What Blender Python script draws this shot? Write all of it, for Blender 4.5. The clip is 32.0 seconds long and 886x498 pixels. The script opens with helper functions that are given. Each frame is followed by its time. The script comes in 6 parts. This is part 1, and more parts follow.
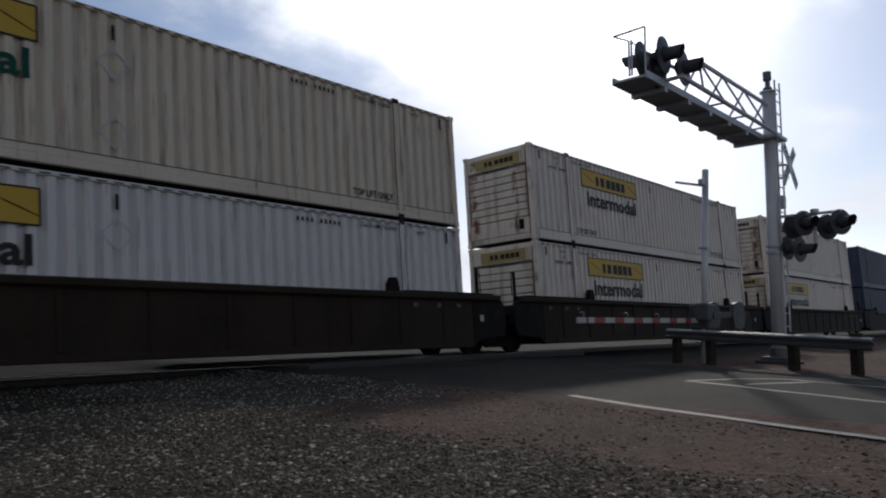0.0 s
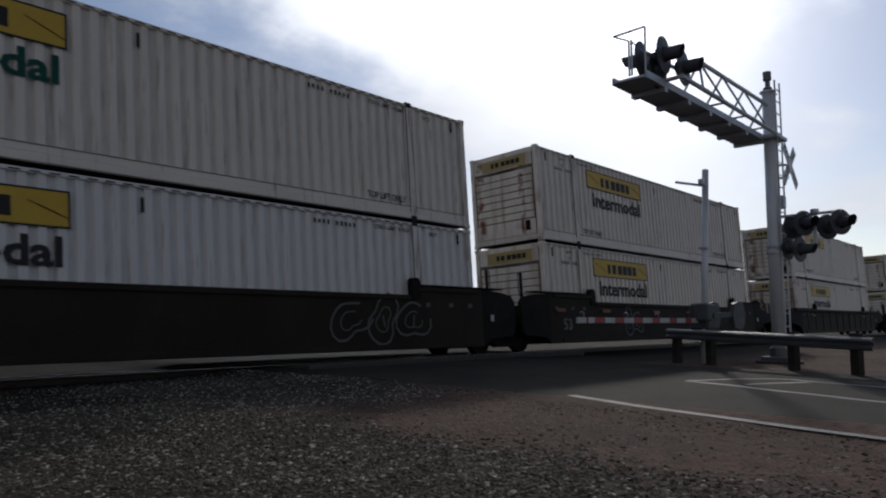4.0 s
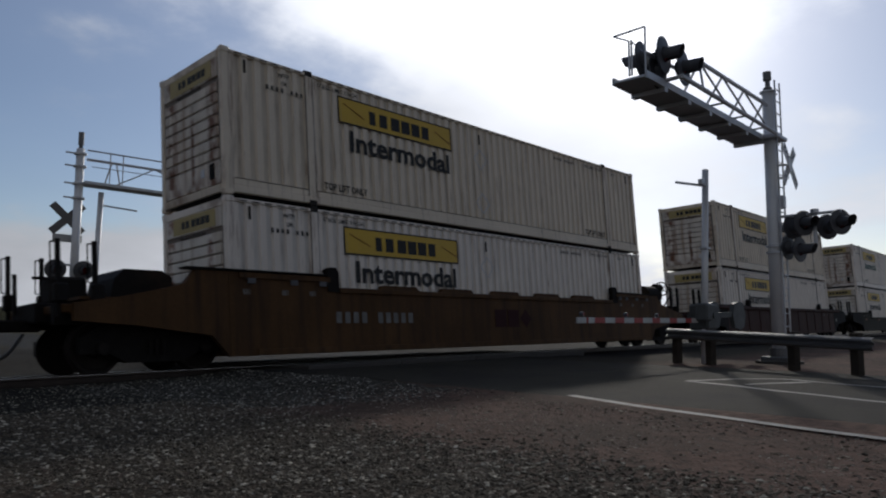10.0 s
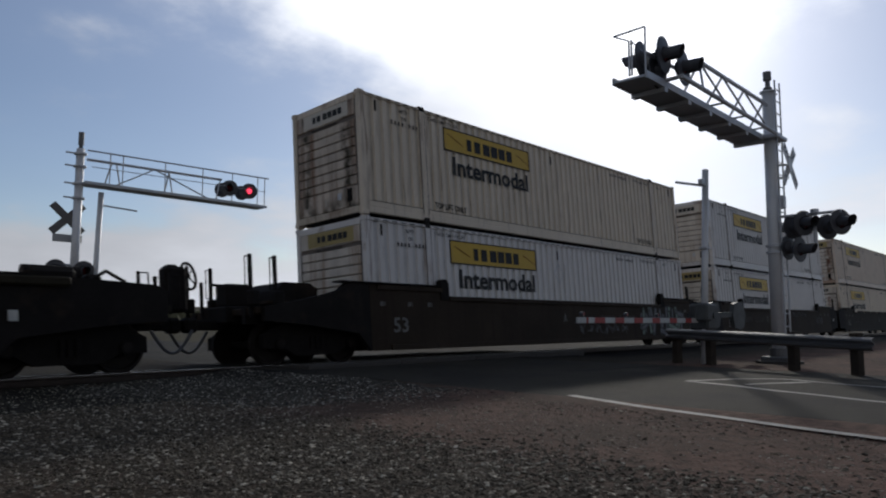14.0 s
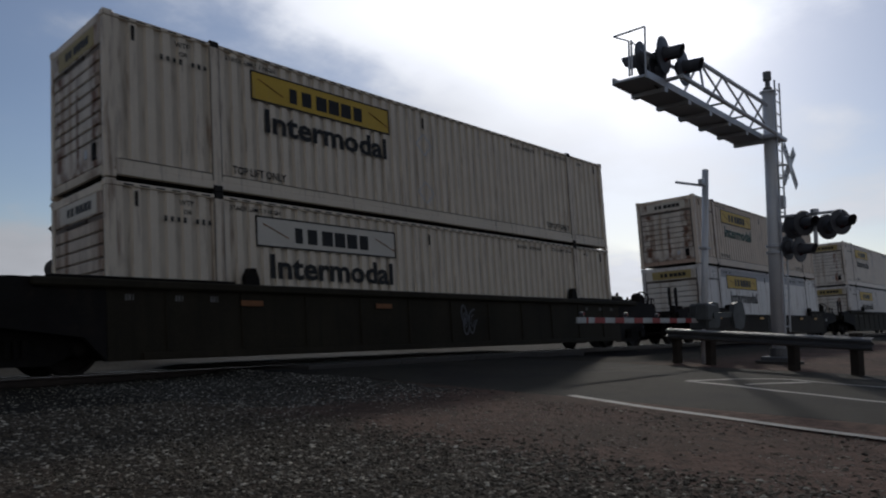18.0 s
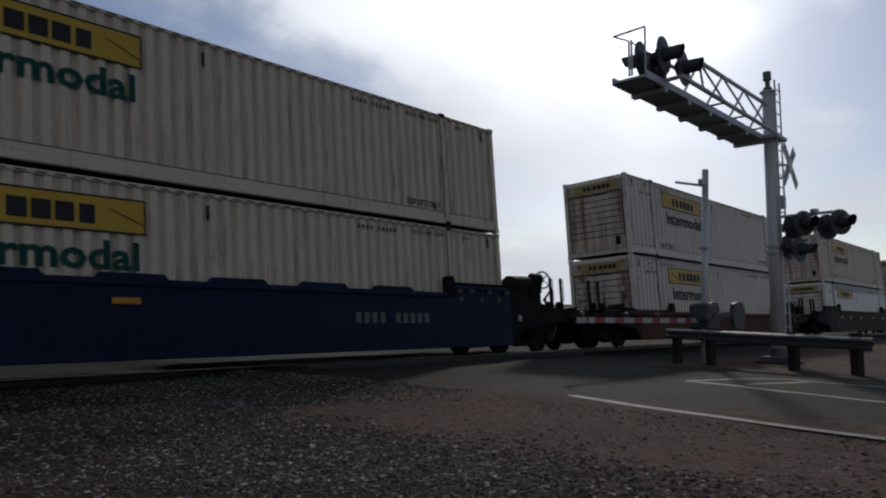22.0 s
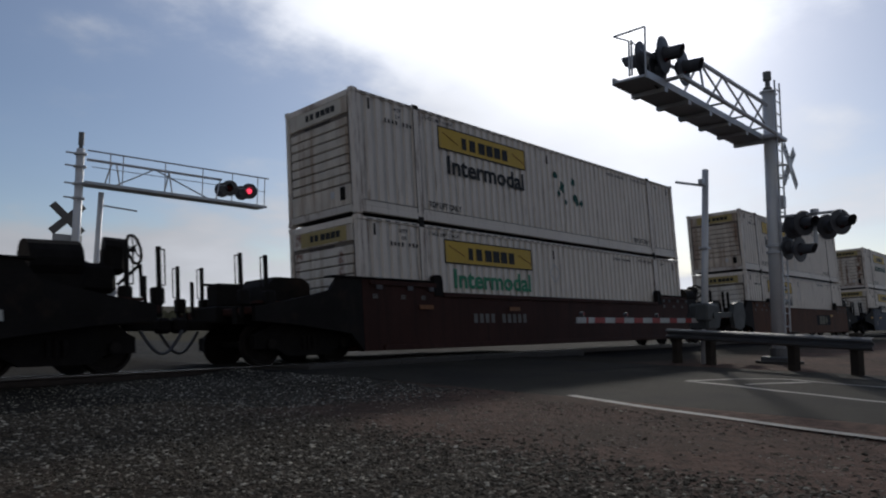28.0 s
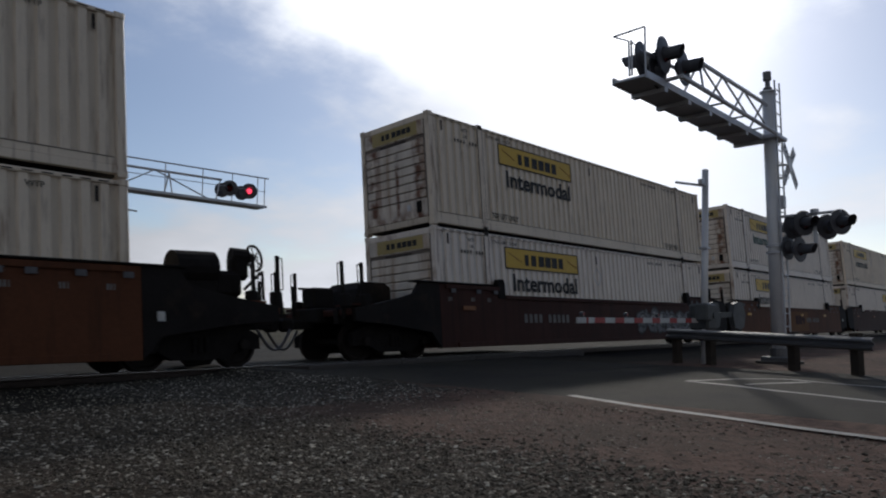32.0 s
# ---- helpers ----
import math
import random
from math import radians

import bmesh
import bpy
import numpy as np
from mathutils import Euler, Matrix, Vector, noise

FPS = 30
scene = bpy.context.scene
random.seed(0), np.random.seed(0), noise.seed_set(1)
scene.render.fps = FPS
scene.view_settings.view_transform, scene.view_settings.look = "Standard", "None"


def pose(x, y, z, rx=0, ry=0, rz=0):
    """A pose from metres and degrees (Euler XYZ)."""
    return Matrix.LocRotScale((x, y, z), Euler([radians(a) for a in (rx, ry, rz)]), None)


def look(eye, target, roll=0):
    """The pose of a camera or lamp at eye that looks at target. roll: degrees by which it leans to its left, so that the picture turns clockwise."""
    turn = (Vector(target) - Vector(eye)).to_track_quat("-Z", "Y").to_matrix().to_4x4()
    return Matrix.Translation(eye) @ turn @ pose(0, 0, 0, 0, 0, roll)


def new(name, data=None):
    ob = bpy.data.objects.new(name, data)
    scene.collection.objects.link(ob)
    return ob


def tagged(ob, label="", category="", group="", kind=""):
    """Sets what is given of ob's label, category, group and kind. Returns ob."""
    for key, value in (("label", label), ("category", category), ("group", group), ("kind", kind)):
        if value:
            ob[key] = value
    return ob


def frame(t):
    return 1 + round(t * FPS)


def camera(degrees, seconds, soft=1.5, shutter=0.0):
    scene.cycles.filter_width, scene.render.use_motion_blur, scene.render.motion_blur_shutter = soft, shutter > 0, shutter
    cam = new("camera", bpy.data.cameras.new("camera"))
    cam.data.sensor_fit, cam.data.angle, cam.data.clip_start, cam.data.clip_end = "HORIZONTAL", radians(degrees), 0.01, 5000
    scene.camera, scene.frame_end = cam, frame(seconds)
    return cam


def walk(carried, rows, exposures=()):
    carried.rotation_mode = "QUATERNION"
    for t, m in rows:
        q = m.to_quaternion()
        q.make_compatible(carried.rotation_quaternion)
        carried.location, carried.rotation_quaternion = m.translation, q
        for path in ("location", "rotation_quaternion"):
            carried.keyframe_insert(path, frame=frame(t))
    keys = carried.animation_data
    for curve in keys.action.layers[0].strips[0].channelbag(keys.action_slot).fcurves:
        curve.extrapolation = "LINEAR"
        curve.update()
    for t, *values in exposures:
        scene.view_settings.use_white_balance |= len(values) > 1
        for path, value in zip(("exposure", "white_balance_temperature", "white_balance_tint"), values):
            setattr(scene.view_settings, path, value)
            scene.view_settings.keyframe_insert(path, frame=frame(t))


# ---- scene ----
# World: x along the track in the train's direction, y across it away from the camera, z up; z = 0 at the near rail's top.
cam = camera(64.5, 32.0, soft=2.05, shutter=0.834)
# the sensor is read out from top to bottom, each row open for a short part of that time
scene.cycles.rolling_shutter_type, scene.cycles.rolling_shutter_duration = "TOP", 0.08
EYE = Vector((0.0, -11.645, 0.919))
AIM = Vector((14.575, 1.903, 2.921))
walk(cam, [(0.0, look(EYE, AIM, 0.17)), (32.0, look(EYE, AIM, 0.17))],
     exposures=[(0.0, 0.12), (2.0, -0.05), (3.0, -0.14), (6.0, 0.11), (7.0, -0.12), (9.0, -0.27), (10.0, -0.14), (11.0, -0.21), (12.0, -0.13), (13.0, -0.01), (14.0, -0.01), (17.0, -0.25), (18.0, -0.26), (20.0, -0.31), (21.0, -0.2), (22.0, -0.31), (24.0, -0.08), (25.0, -0.14), (28.0, -0.16), (30.0, -0.1), (32.0, 0.04)])

# ---- world and sun ----
SUN_AZ, SUN_EL = 27.5, 23.2      # degrees from +x towards +y, and above the horizon
sun_dir = Vector((math.cos(radians(SUN_AZ)) * math.cos(radians(SUN_EL)), math.sin(radians(SUN_AZ)) * math.cos(radians(SUN_EL)), math.sin(radians(SUN_EL))))


def build_world():
    w = bpy.data.worlds.new("sky")
    scene.world = w
    w.use_nodes = True
    nt = w.node_tree
    nt.nodes.clear()
    n, l = nt.nodes.new, nt.links.new
    out, bg = n("ShaderNodeOutputWorld"), n("ShaderNodeBackground")
    sky = n("ShaderNodeTexSky")
    sky.sky_type, sky.sun_disc = "NISHITA", False
    sky.sun_elevation, sky.sun_rotation = radians(SUN_EL), radians(90 - SUN_AZ)
    sky.air_density, sky.dust_density = 1.0, 0.4
    tc = n("ShaderNodeTexCoord")

    def math_node(op, a, b=None, c=None):
        m = n("ShaderNodeMath")
        m.operation = op
        for i, v in enumerate((a, b, c)):
            if v is None:
                continue
            if hasattr(v, "node"):
                l(v, m.inputs[i])
            else:
                m.inputs[i].default_value = v
        return m.outputs[0]

    # sky tone
    tone = n("ShaderNodeMix")
    tone.data_type = "RGBA"
    tone.blend_type = "MULTIPLY"
    tone.inputs[0].default_value = 1.0
    l(sky.outputs[0], tone.inputs[6])
    tone.inputs[7].default_value = (SKY_GAIN * 0.94, SKY_GAIN * 1.0, SKY_GAIN * 1.17, 1)
    # cloud layer: noise on a flat deck seen in perspective
    sep = n("ShaderNodeSeparateXYZ")
    l(tc.outputs["Generated"], sep.inputs[0])
    up = math_node("MAXIMUM", sep.outputs[2], 0.0)
    deck = math_node("ADD", up, 0.26)
    cx, cy = math_node("DIVIDE", sep.outputs[0], deck), math_node("DIVIDE", sep.outputs[1], deck)
    comb = n("ShaderNodeCombineXYZ")
    l(cx, comb.inputs[0]), l(cy, comb.inputs[1])
    big = n("ShaderNodeTexNoise")
    big.inputs["Scale"].default_value, big.inputs["Detail"].default_value, big.inputs["Roughness"].default_value = 1.3, 8.0, 0.56
    off = n("ShaderNodeVectorMath")
    off.operation = "ADD"
    off.inputs[1].default_value = CLOUD_SHIFT
    l(comb.outputs[0], off.inputs[0]), l(off.outputs[0], big.inputs["Vector"])
    # how near the sun
    dot = n("ShaderNodeVectorMath")
    dot.operation = "DOT_PRODUCT"
    nrm = n("ShaderNodeVectorMath")
    nrm.operation = "NORMALIZE"
    l(tc.outputs["Generated"], nrm.inputs[0]), l(nrm.outputs[0], dot.inputs[0])
    dot.inputs[1].default_value = sun_dir
    near = math_node("MAXIMUM", dot.outputs["Value"], 0.0)
    wide, tight = math_node("POWER", near, 9.0), math_node("POWER", near, 70.0)
    # more cloud towards the sun and low over the horizon
    low = math_node("POWER", math_node("SUBTRACT", 1.0, up), 11.0)
    dotc = n("ShaderNodeVectorMath")
    dotc.operation = "DOT_PRODUCT"
    l(nrm.outputs[0], dotc.inputs[0])
    dotc.inputs[1].default_value = (math.cos(radians(41)) * math.cos(radians(29)), math.sin(radians(41)) * math.cos(radians(29)), math.sin(radians(29)))
    bank = math_node("MAXIMUM", dotc.outputs["Value"], 0.0)
    amount = math_node("ADD", math_node("MULTIPLY_ADD", big.outputs["Fac"], 1.9, -1.03), math_node("ADD", math_node("MULTIPLY", math_node("POWER", bank, 24.0), CLOUD_SUN), math_node("MULTIPLY", low, CLOUD_LOW)))
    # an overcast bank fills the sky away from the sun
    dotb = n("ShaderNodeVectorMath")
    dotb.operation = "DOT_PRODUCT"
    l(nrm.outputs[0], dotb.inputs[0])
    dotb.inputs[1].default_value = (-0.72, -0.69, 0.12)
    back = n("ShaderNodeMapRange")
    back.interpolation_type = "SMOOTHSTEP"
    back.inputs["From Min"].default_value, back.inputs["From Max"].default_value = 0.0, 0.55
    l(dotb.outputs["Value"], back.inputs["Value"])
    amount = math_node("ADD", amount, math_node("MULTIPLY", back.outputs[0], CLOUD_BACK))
    ramp = n("ShaderNodeMapRange")
    ramp.interpolation_type = "SMOOTHSTEP"
    ramp.inputs["From Min"].default_value, ramp.inputs["From Max"].default_value = CLOUD_FROM, CLOUD_TO
    ramp.inputs["To Min"].default_value = 0.12
    l(amount, ramp.inputs["Value"])
    fine = n("ShaderNodeTexNoise")
    fine.inputs["Scale"].default_value, fine.inputs["Detail"].default_value = 2.6, 8.0
    l(off.outputs[0], fine.inputs["Vector"])
    shade = math_node("MULTIPLY_ADD", fine.outputs["Fac"], 0.5, 0.75)
    lift = math_node("ADD", math_node("MULTIPLY_ADD", math_node("POWER", near, 2.0), CLOUD_MID, CLOUD_BASE), math_node("MULTIPLY", low, 0.22))      # cloud is duller away from the sun
    # the thick bank high up towards the sun is the brightest
    high = n("ShaderNodeMapRange")
    high.interpolation_type = "SMOOTHSTEP"
    high.inputs["From Min"].default_value, high.inputs["From Max"].default_value = 0.26, 0.4
    l(up, high.inputs["Value"])
    lift = math_node("ADD", lift, math_node("MULTIPLY", math_node("MULTIPLY", high.outputs[0], math_node("POWER", bank, 10.0)), CLOUD_CORE))
    cloud_v = math_node("MULTIPLY", shade, math_node("MULTIPLY_ADD", wide, CLOUD_GLOW, lift))
    ccol = n("ShaderNodeCombineColor")
    l(math_node("MULTIPLY", cloud_v, 0.96), ccol.inputs[0]), l(math_node("MULTIPLY", cloud_v, 1.0), ccol.inputs[1]), l(math_node("MULTIPLY", cloud_v, 1.1), ccol.inputs[2])
    mix = n("ShaderNodeMix")
    mix.data_type = "RGBA"
    l(ramp.outputs[0], mix.inputs[0]), l(tone.outputs[2], mix.inputs[6]), l(ccol.outputs[0], mix.inputs[7])
    # thin veil: the sun's aureole through the cloud
    glow = math_node("ADD", math_node("ADD", math_node("MULTIPLY", tight, GLOW_TIGHT), math_node("MULTIPLY", wide, GLOW_WIDE)), math_node("MULTIPLY", math_node("POWER", near, 4.0), 0.04))
    gcol = n("ShaderNodeCombineColor")
    for i in range(3):
        l(math_node("MULTIPLY", glow, (1.0, 1.0, 1.0)[i]), gcol.inputs[i])
    add = n("ShaderNodeMix")
    add.data_type, add.blend_type = "RGBA", "ADD"
    add.inputs[0].default_value = 1.0
    l(mix.outputs[2], add.inputs[6]), l(gcol.outputs[0], add.inputs[7])
    l(add.outputs[2], bg.inputs[0])
    bg.inputs[1].default_value = 1.0
    l(bg.outputs[0], out.inputs[0])


SKY_GAIN, CLOUD_SHIFT = 0.07, (3.1, 1.4, 0.0)
CLOUD_SUN, CLOUD_LOW, CLOUD_FROM, CLOUD_TO = 1.16, 1.05, 0.08, 0.5
CLOUD_BASE, CLOUD_MID, CLOUD_GLOW, GLOW_TIGHT, GLOW_WIDE = 0.23, 0.34, 0.26, 0.5, 0.05
CLOUD_CORE = 0.5
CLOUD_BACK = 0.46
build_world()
sun = bpy.data.lights.new("sun", "SUN")
sun.energy, sun.angle, sun.color = 1.25, radians(2.5), (1.0, 0.94, 0.86)
new("sun", sun).matrix_world = look(sun_dir * 100, (0, 0, 0))


# ---- materials ----
def material(name, base, rough=0.6, metal=0.0, var=0.25, scale=4.0, bump=0.0, fine=40.0, stain=None, stain_amt=0.0, streak=0.0, coords="Object", vary=0.0, emit=None, along=None, spec=0.35):
    """A painted or raw surface: base colour, mottled at two scales, streaks and stains of another colour, fine relief."""
    m = bpy.data.materials.new(name)
    m.use_nodes = True
    nt = m.node_tree
    n, l = nt.nodes.new, nt.links.new
    bsdf = nt.nodes["Principled BSDF"]
    bsdf.inputs["Roughness"].default_value, bsdf.inputs["Metallic"].default_value = rough, metal
    bsdf.inputs["Specular IOR Level"].default_value = spec
    tc = n("ShaderNodeTexCoord")
    big, small = n("ShaderNodeTexNoise"), n("ShaderNodeTexNoise")
    big.inputs["Scale"].default_value, big.inputs["Detail"].default_value = scale, 5.0
    small.inputs["Scale"].default_value, small.inputs["Detail"].default_value = fine, 3.0
    l(tc.outputs[coords], big.inputs["Vector"]), l(tc.outputs[coords], small.inputs["Vector"])
    mixf = n("ShaderNodeMath")
    mixf.operation = "MULTIPLY_ADD"
    l(big.outputs["Fac"], mixf.inputs[0])
    mixf.inputs[1].default_value = 0.65
    half = n("ShaderNodeMath")
    half.operation = "MULTIPLY"
    l(small.outputs["Fac"], half.inputs[0])
    half.inputs[1].default_value = 0.35
    l(half.outputs[0], mixf.inputs[2])
    ramp = n("ShaderNodeValToRGB")
    lo, hi = [max(0.0, c * (1 - var)) for c in base], [min(1.0, c * (1 + var)) for c in base]
    ramp.color_ramp.elements[0].position, ramp.color_ramp.elements[1].position = 0.3, 0.7
    ramp.color_ramp.elements[0].color, ramp.color_ramp.elements[1].color = (*lo, 1), (*hi, 1)
    l(mixf.outputs[0], ramp.inputs[0])
    colour = ramp.outputs[0]
    if vary:
        info, hsv, mr = n("ShaderNodeObjectInfo"), n("ShaderNodeHueSaturation"), n("ShaderNodeMapRange")
        l(info.outputs["Random"], mr.inputs["Value"])
        mr.inputs["To Min"].default_value, mr.inputs["To Max"].default_value = 1 - vary, 1 + vary
        l(mr.outputs[0], hsv.inputs["Value"]), l(colour, hsv.inputs["Color"])
        colour = hsv.outputs[0]
    if stain:
        mp, sn, sr = n("ShaderNodeMapping"), n("ShaderNodeTexNoise"), n("ShaderNodeMapRange")
        mp.inputs["Scale"].default_value = (9.0, 9.0, 0.7) if streak else (1.0, 1.0, 1.0)
        l(tc.outputs[coords], mp.inputs["Vector"]), l(mp.outputs[0], sn.inputs["Vector"])
        sn.inputs["Scale"].default_value, sn.inputs["Detail"].default_value, sn.inputs["Roughness"].default_value = (streak or scale * 0.6), 6.0, 0.65
        sr.inputs["From Min"].default_value, sr.inputs["From Max"].default_value = 0.62 - 0.35 * stain_amt, 0.8 - 0.25 * stain_amt
        l(sn.outputs["Fac"], sr.inputs["Value"])
        mx = n("ShaderNodeMix")
        mx.data_type = "RGBA"
        amount = sr.outputs[0]
        if along:
            sp, ra, rb, m1, m2 = n("ShaderNodeSeparateXYZ"), n("ShaderNodeMapRange"), n("ShaderNodeMapRange"), n("ShaderNodeMath"), n("ShaderNodeMath")
            l(tc.outputs[coords], sp.inputs[0])
            for r_, e0, e1 in ((ra, along[0], along[0] + 0.8), (rb, along[1], along[1] - 0.3)):
                l(sp.outputs[0], r_.inputs["Value"])
                r_.inputs["From Min"].default_value, r_.inputs["From Max"].default_value = e0, e1
            m1.operation = m2.operation = "MULTIPLY"
            l(ra.outputs[0], m1.inputs[0]), l(rb.outputs[0], m1.inputs[1])
            l(m1.outputs[0], m2.inputs[0]), l(amount, m2.inputs[1])
            amount = m2.outputs[0]
        l(amount, mx.inputs[0]), l(colour, mx.inputs[6])
        mx.inputs[7].default_value = (*stain, 1)
        colour = mx.outputs[2]
    l(colour, bsdf.inputs["Base Color"])
    if bump:
        bn = n("ShaderNodeBump")
        bn.inputs["Strength"].default_value, bn.inputs["Distance"].default_value = bump, 0.02
        l(small.outputs["Fac"], bn.inputs["Height"]), l(bn.outputs[0], bsdf.inputs["Normal"])
    if emit:
        bsdf.inputs["Emission Color"].default_value, bsdf.inputs["Emission Strength"].default_value = (*emit[:3], 1), emit[3]
    return m


RUST = (0.17, 0.075, 0.035)


def rust_runs(m, strength):
    """Rust that has run down beside the posts of a 53 foot box, differing from box to box."""
    nt = m.node_tree
    n, l = nt.nodes.new, nt.links.new
    bsdf = nt.nodes["Principled BSDF"]
    old = bsdf.inputs["Base Color"].links[0].from_socket
    tc, sp, info, off, mp, ns = n("ShaderNodeTexCoord"), n("ShaderNodeSeparateXYZ"), n("ShaderNodeObjectInfo"), n("ShaderNodeVectorMath"), n("ShaderNodeMapping"), n("ShaderNodeTexNoise")
    l(tc.outputs["Object"], sp.inputs[0])
    off.operation = "MULTIPLY_ADD"
    l(info.outputs["Random"], off.inputs[0])
    off.inputs[1].default_value = (37.0, 0.0, 61.0)
    l(tc.outputs["Object"], off.inputs[2]), l(off.outputs[0], mp.inputs["Vector"])
    mp.inputs["Scale"].default_value = (11.0, 1.0, 0.9)
    l(mp.outputs[0], ns.inputs["Vector"])
    ns.inputs["Scale"].default_value, ns.inputs["Detail"].default_value, ns.inputs["Roughness"].default_value = 1.0, 6.0, 0.6

    def calc(op, a, b=None):
        k = n("ShaderNodeMath")
        k.operation = op
        for i, v in enumerate((a, b)):
            if v is None:
                continue
            if hasattr(v, "node"):
                l(v, k.inputs[i])
            else:
                k.inputs[i].default_value = v
        return k.outputs[0]

    near_post = None
    for x in (0.1, 2.02, 14.13, 16.05):
        d = calc("ABSOLUTE", calc("SUBTRACT", sp.outputs[0], x))
        near_post = d if near_post is None else calc("MINIMUM", near_post, d)
    band = n("ShaderNodeMapRange")
    band.inputs["From Min"].default_value, band.inputs["From Max"].default_value = 0.5, 0.03
    band.inputs["To Min"].default_value, band.inputs["To Max"].default_value = 0.0, 0.15
    l(near_post, band.inputs["Value"])
    cut = n("ShaderNodeMapRange")
    cut.inputs["From Min"].default_value, cut.inputs["From Max"].default_value = 0.63, 0.76
    l(calc("ADD", ns.outputs["Fac"], band.outputs[0]), cut.inputs["Value"])
    mix = n("ShaderNodeMix")
    mix.data_type = "RGBA"
    l(calc("MULTIPLY", cut.outputs[0], strength), mix.inputs[0]), l(old, mix.inputs[6])
    mix.inputs[7].default_value = (0.2, 0.12, 0.075, 1)
    l(mix.outputs[2], bsdf.inputs["Base Color"])


GRIME = (0.28, 0.23, 0.18)
paint = {
    "white": material("container_white", (0.74, 0.67, 0.59), 0.45, 0, 0.08, 1.0, 0.05, 30, GRIME, 0.13, 1.0, spec=0.35),
    "cream": material("container_cream", (0.70, 0.61, 0.485), 0.5, 0, 0.09, 1.0, 0.05, 30, GRIME, 0.18, 1.0, spec=0.35),
    "cool": material("container_cool_white", (0.69, 0.665, 0.64), 0.42, 0, 0.05, 1.0, 0.05, 30, GRIME, 0.07, 1.0, spec=0.35),
    "tan": material("container_tan_white", (0.69, 0.59, 0.48), 0.5, 0, 0.08, 1.2, 0.05, 30, GRIME, 0.08, 1.0, spec=0.35),
    "navy": material("container_navy", (0.03, 0.045, 0.09), 0.5, 0, 0.15, 1.2, 0.05, 30, GRIME, 0.1, 1.0, spec=0.35),
}
# side paints browned and darkened: grime plus the hollows' shade; also on end sills
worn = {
    "white": material("white_weathered_shaded", (0.6, 0.56, 0.51), 0.55, 0, 0.12, 1.6, 0.05, 30, GRIME, 0.2, 1.0, spec=0.3),
    "cream": material("cream_weathered_shaded", (0.57, 0.5, 0.4), 0.6, 0, 0.12, 1.6, 0.05, 30, GRIME, 0.25, 1.0, spec=0.3),
    "cool": material("cool_weathered_shaded", (0.58, 0.57, 0.56), 0.5, 0, 0.1, 1.6, 0.05, 30, GRIME, 0.1, 1.0, spec=0.3),
    "tan": material("tan_weathered_shaded", (0.46, 0.33, 0.25), 0.6, 0, 0.12, 1.6, 0.05, 30, RUST, 0.12, 1.0, spec=0.3),
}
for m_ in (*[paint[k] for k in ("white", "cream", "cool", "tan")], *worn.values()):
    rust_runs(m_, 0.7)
end_rust = material("end_wall_rusted", (0.58, 0.51, 0.43), 0.7, 0, 0.2, 2.4, 0.1, 30, (0.2, 0.11, 0.065), 0.46, 0.3)
end_clean = material("end_wall_pale", (0.68, 0.64, 0.58), 0.6, 0, 0.12, 2.0, 0.1, 30, (0.36, 0.28, 0.2), 0.3, 0.4)
end_dirt = material("end_wall_dirty", (0.62, 0.57, 0.5), 0.65, 0, 0.18, 2.2, 0.1, 30, (0.34, 0.24, 0.165), 0.38, 0.35)
# dark colour stands for the shade in the slots between end ribs
end_gap = material("end_wall_gap_shade", (0.16, 0.135, 0.115), 0.8, 0, 0.3, 2.0)
rusty = material("container_rusted", (0.6, 0.48, 0.39), 0.7, 0, 0.12, 1.0, 0.1, 30, (0.15, 0.05, 0.027), 0.95, 0.7, along=(5.2, 13.2), spec=0.25)


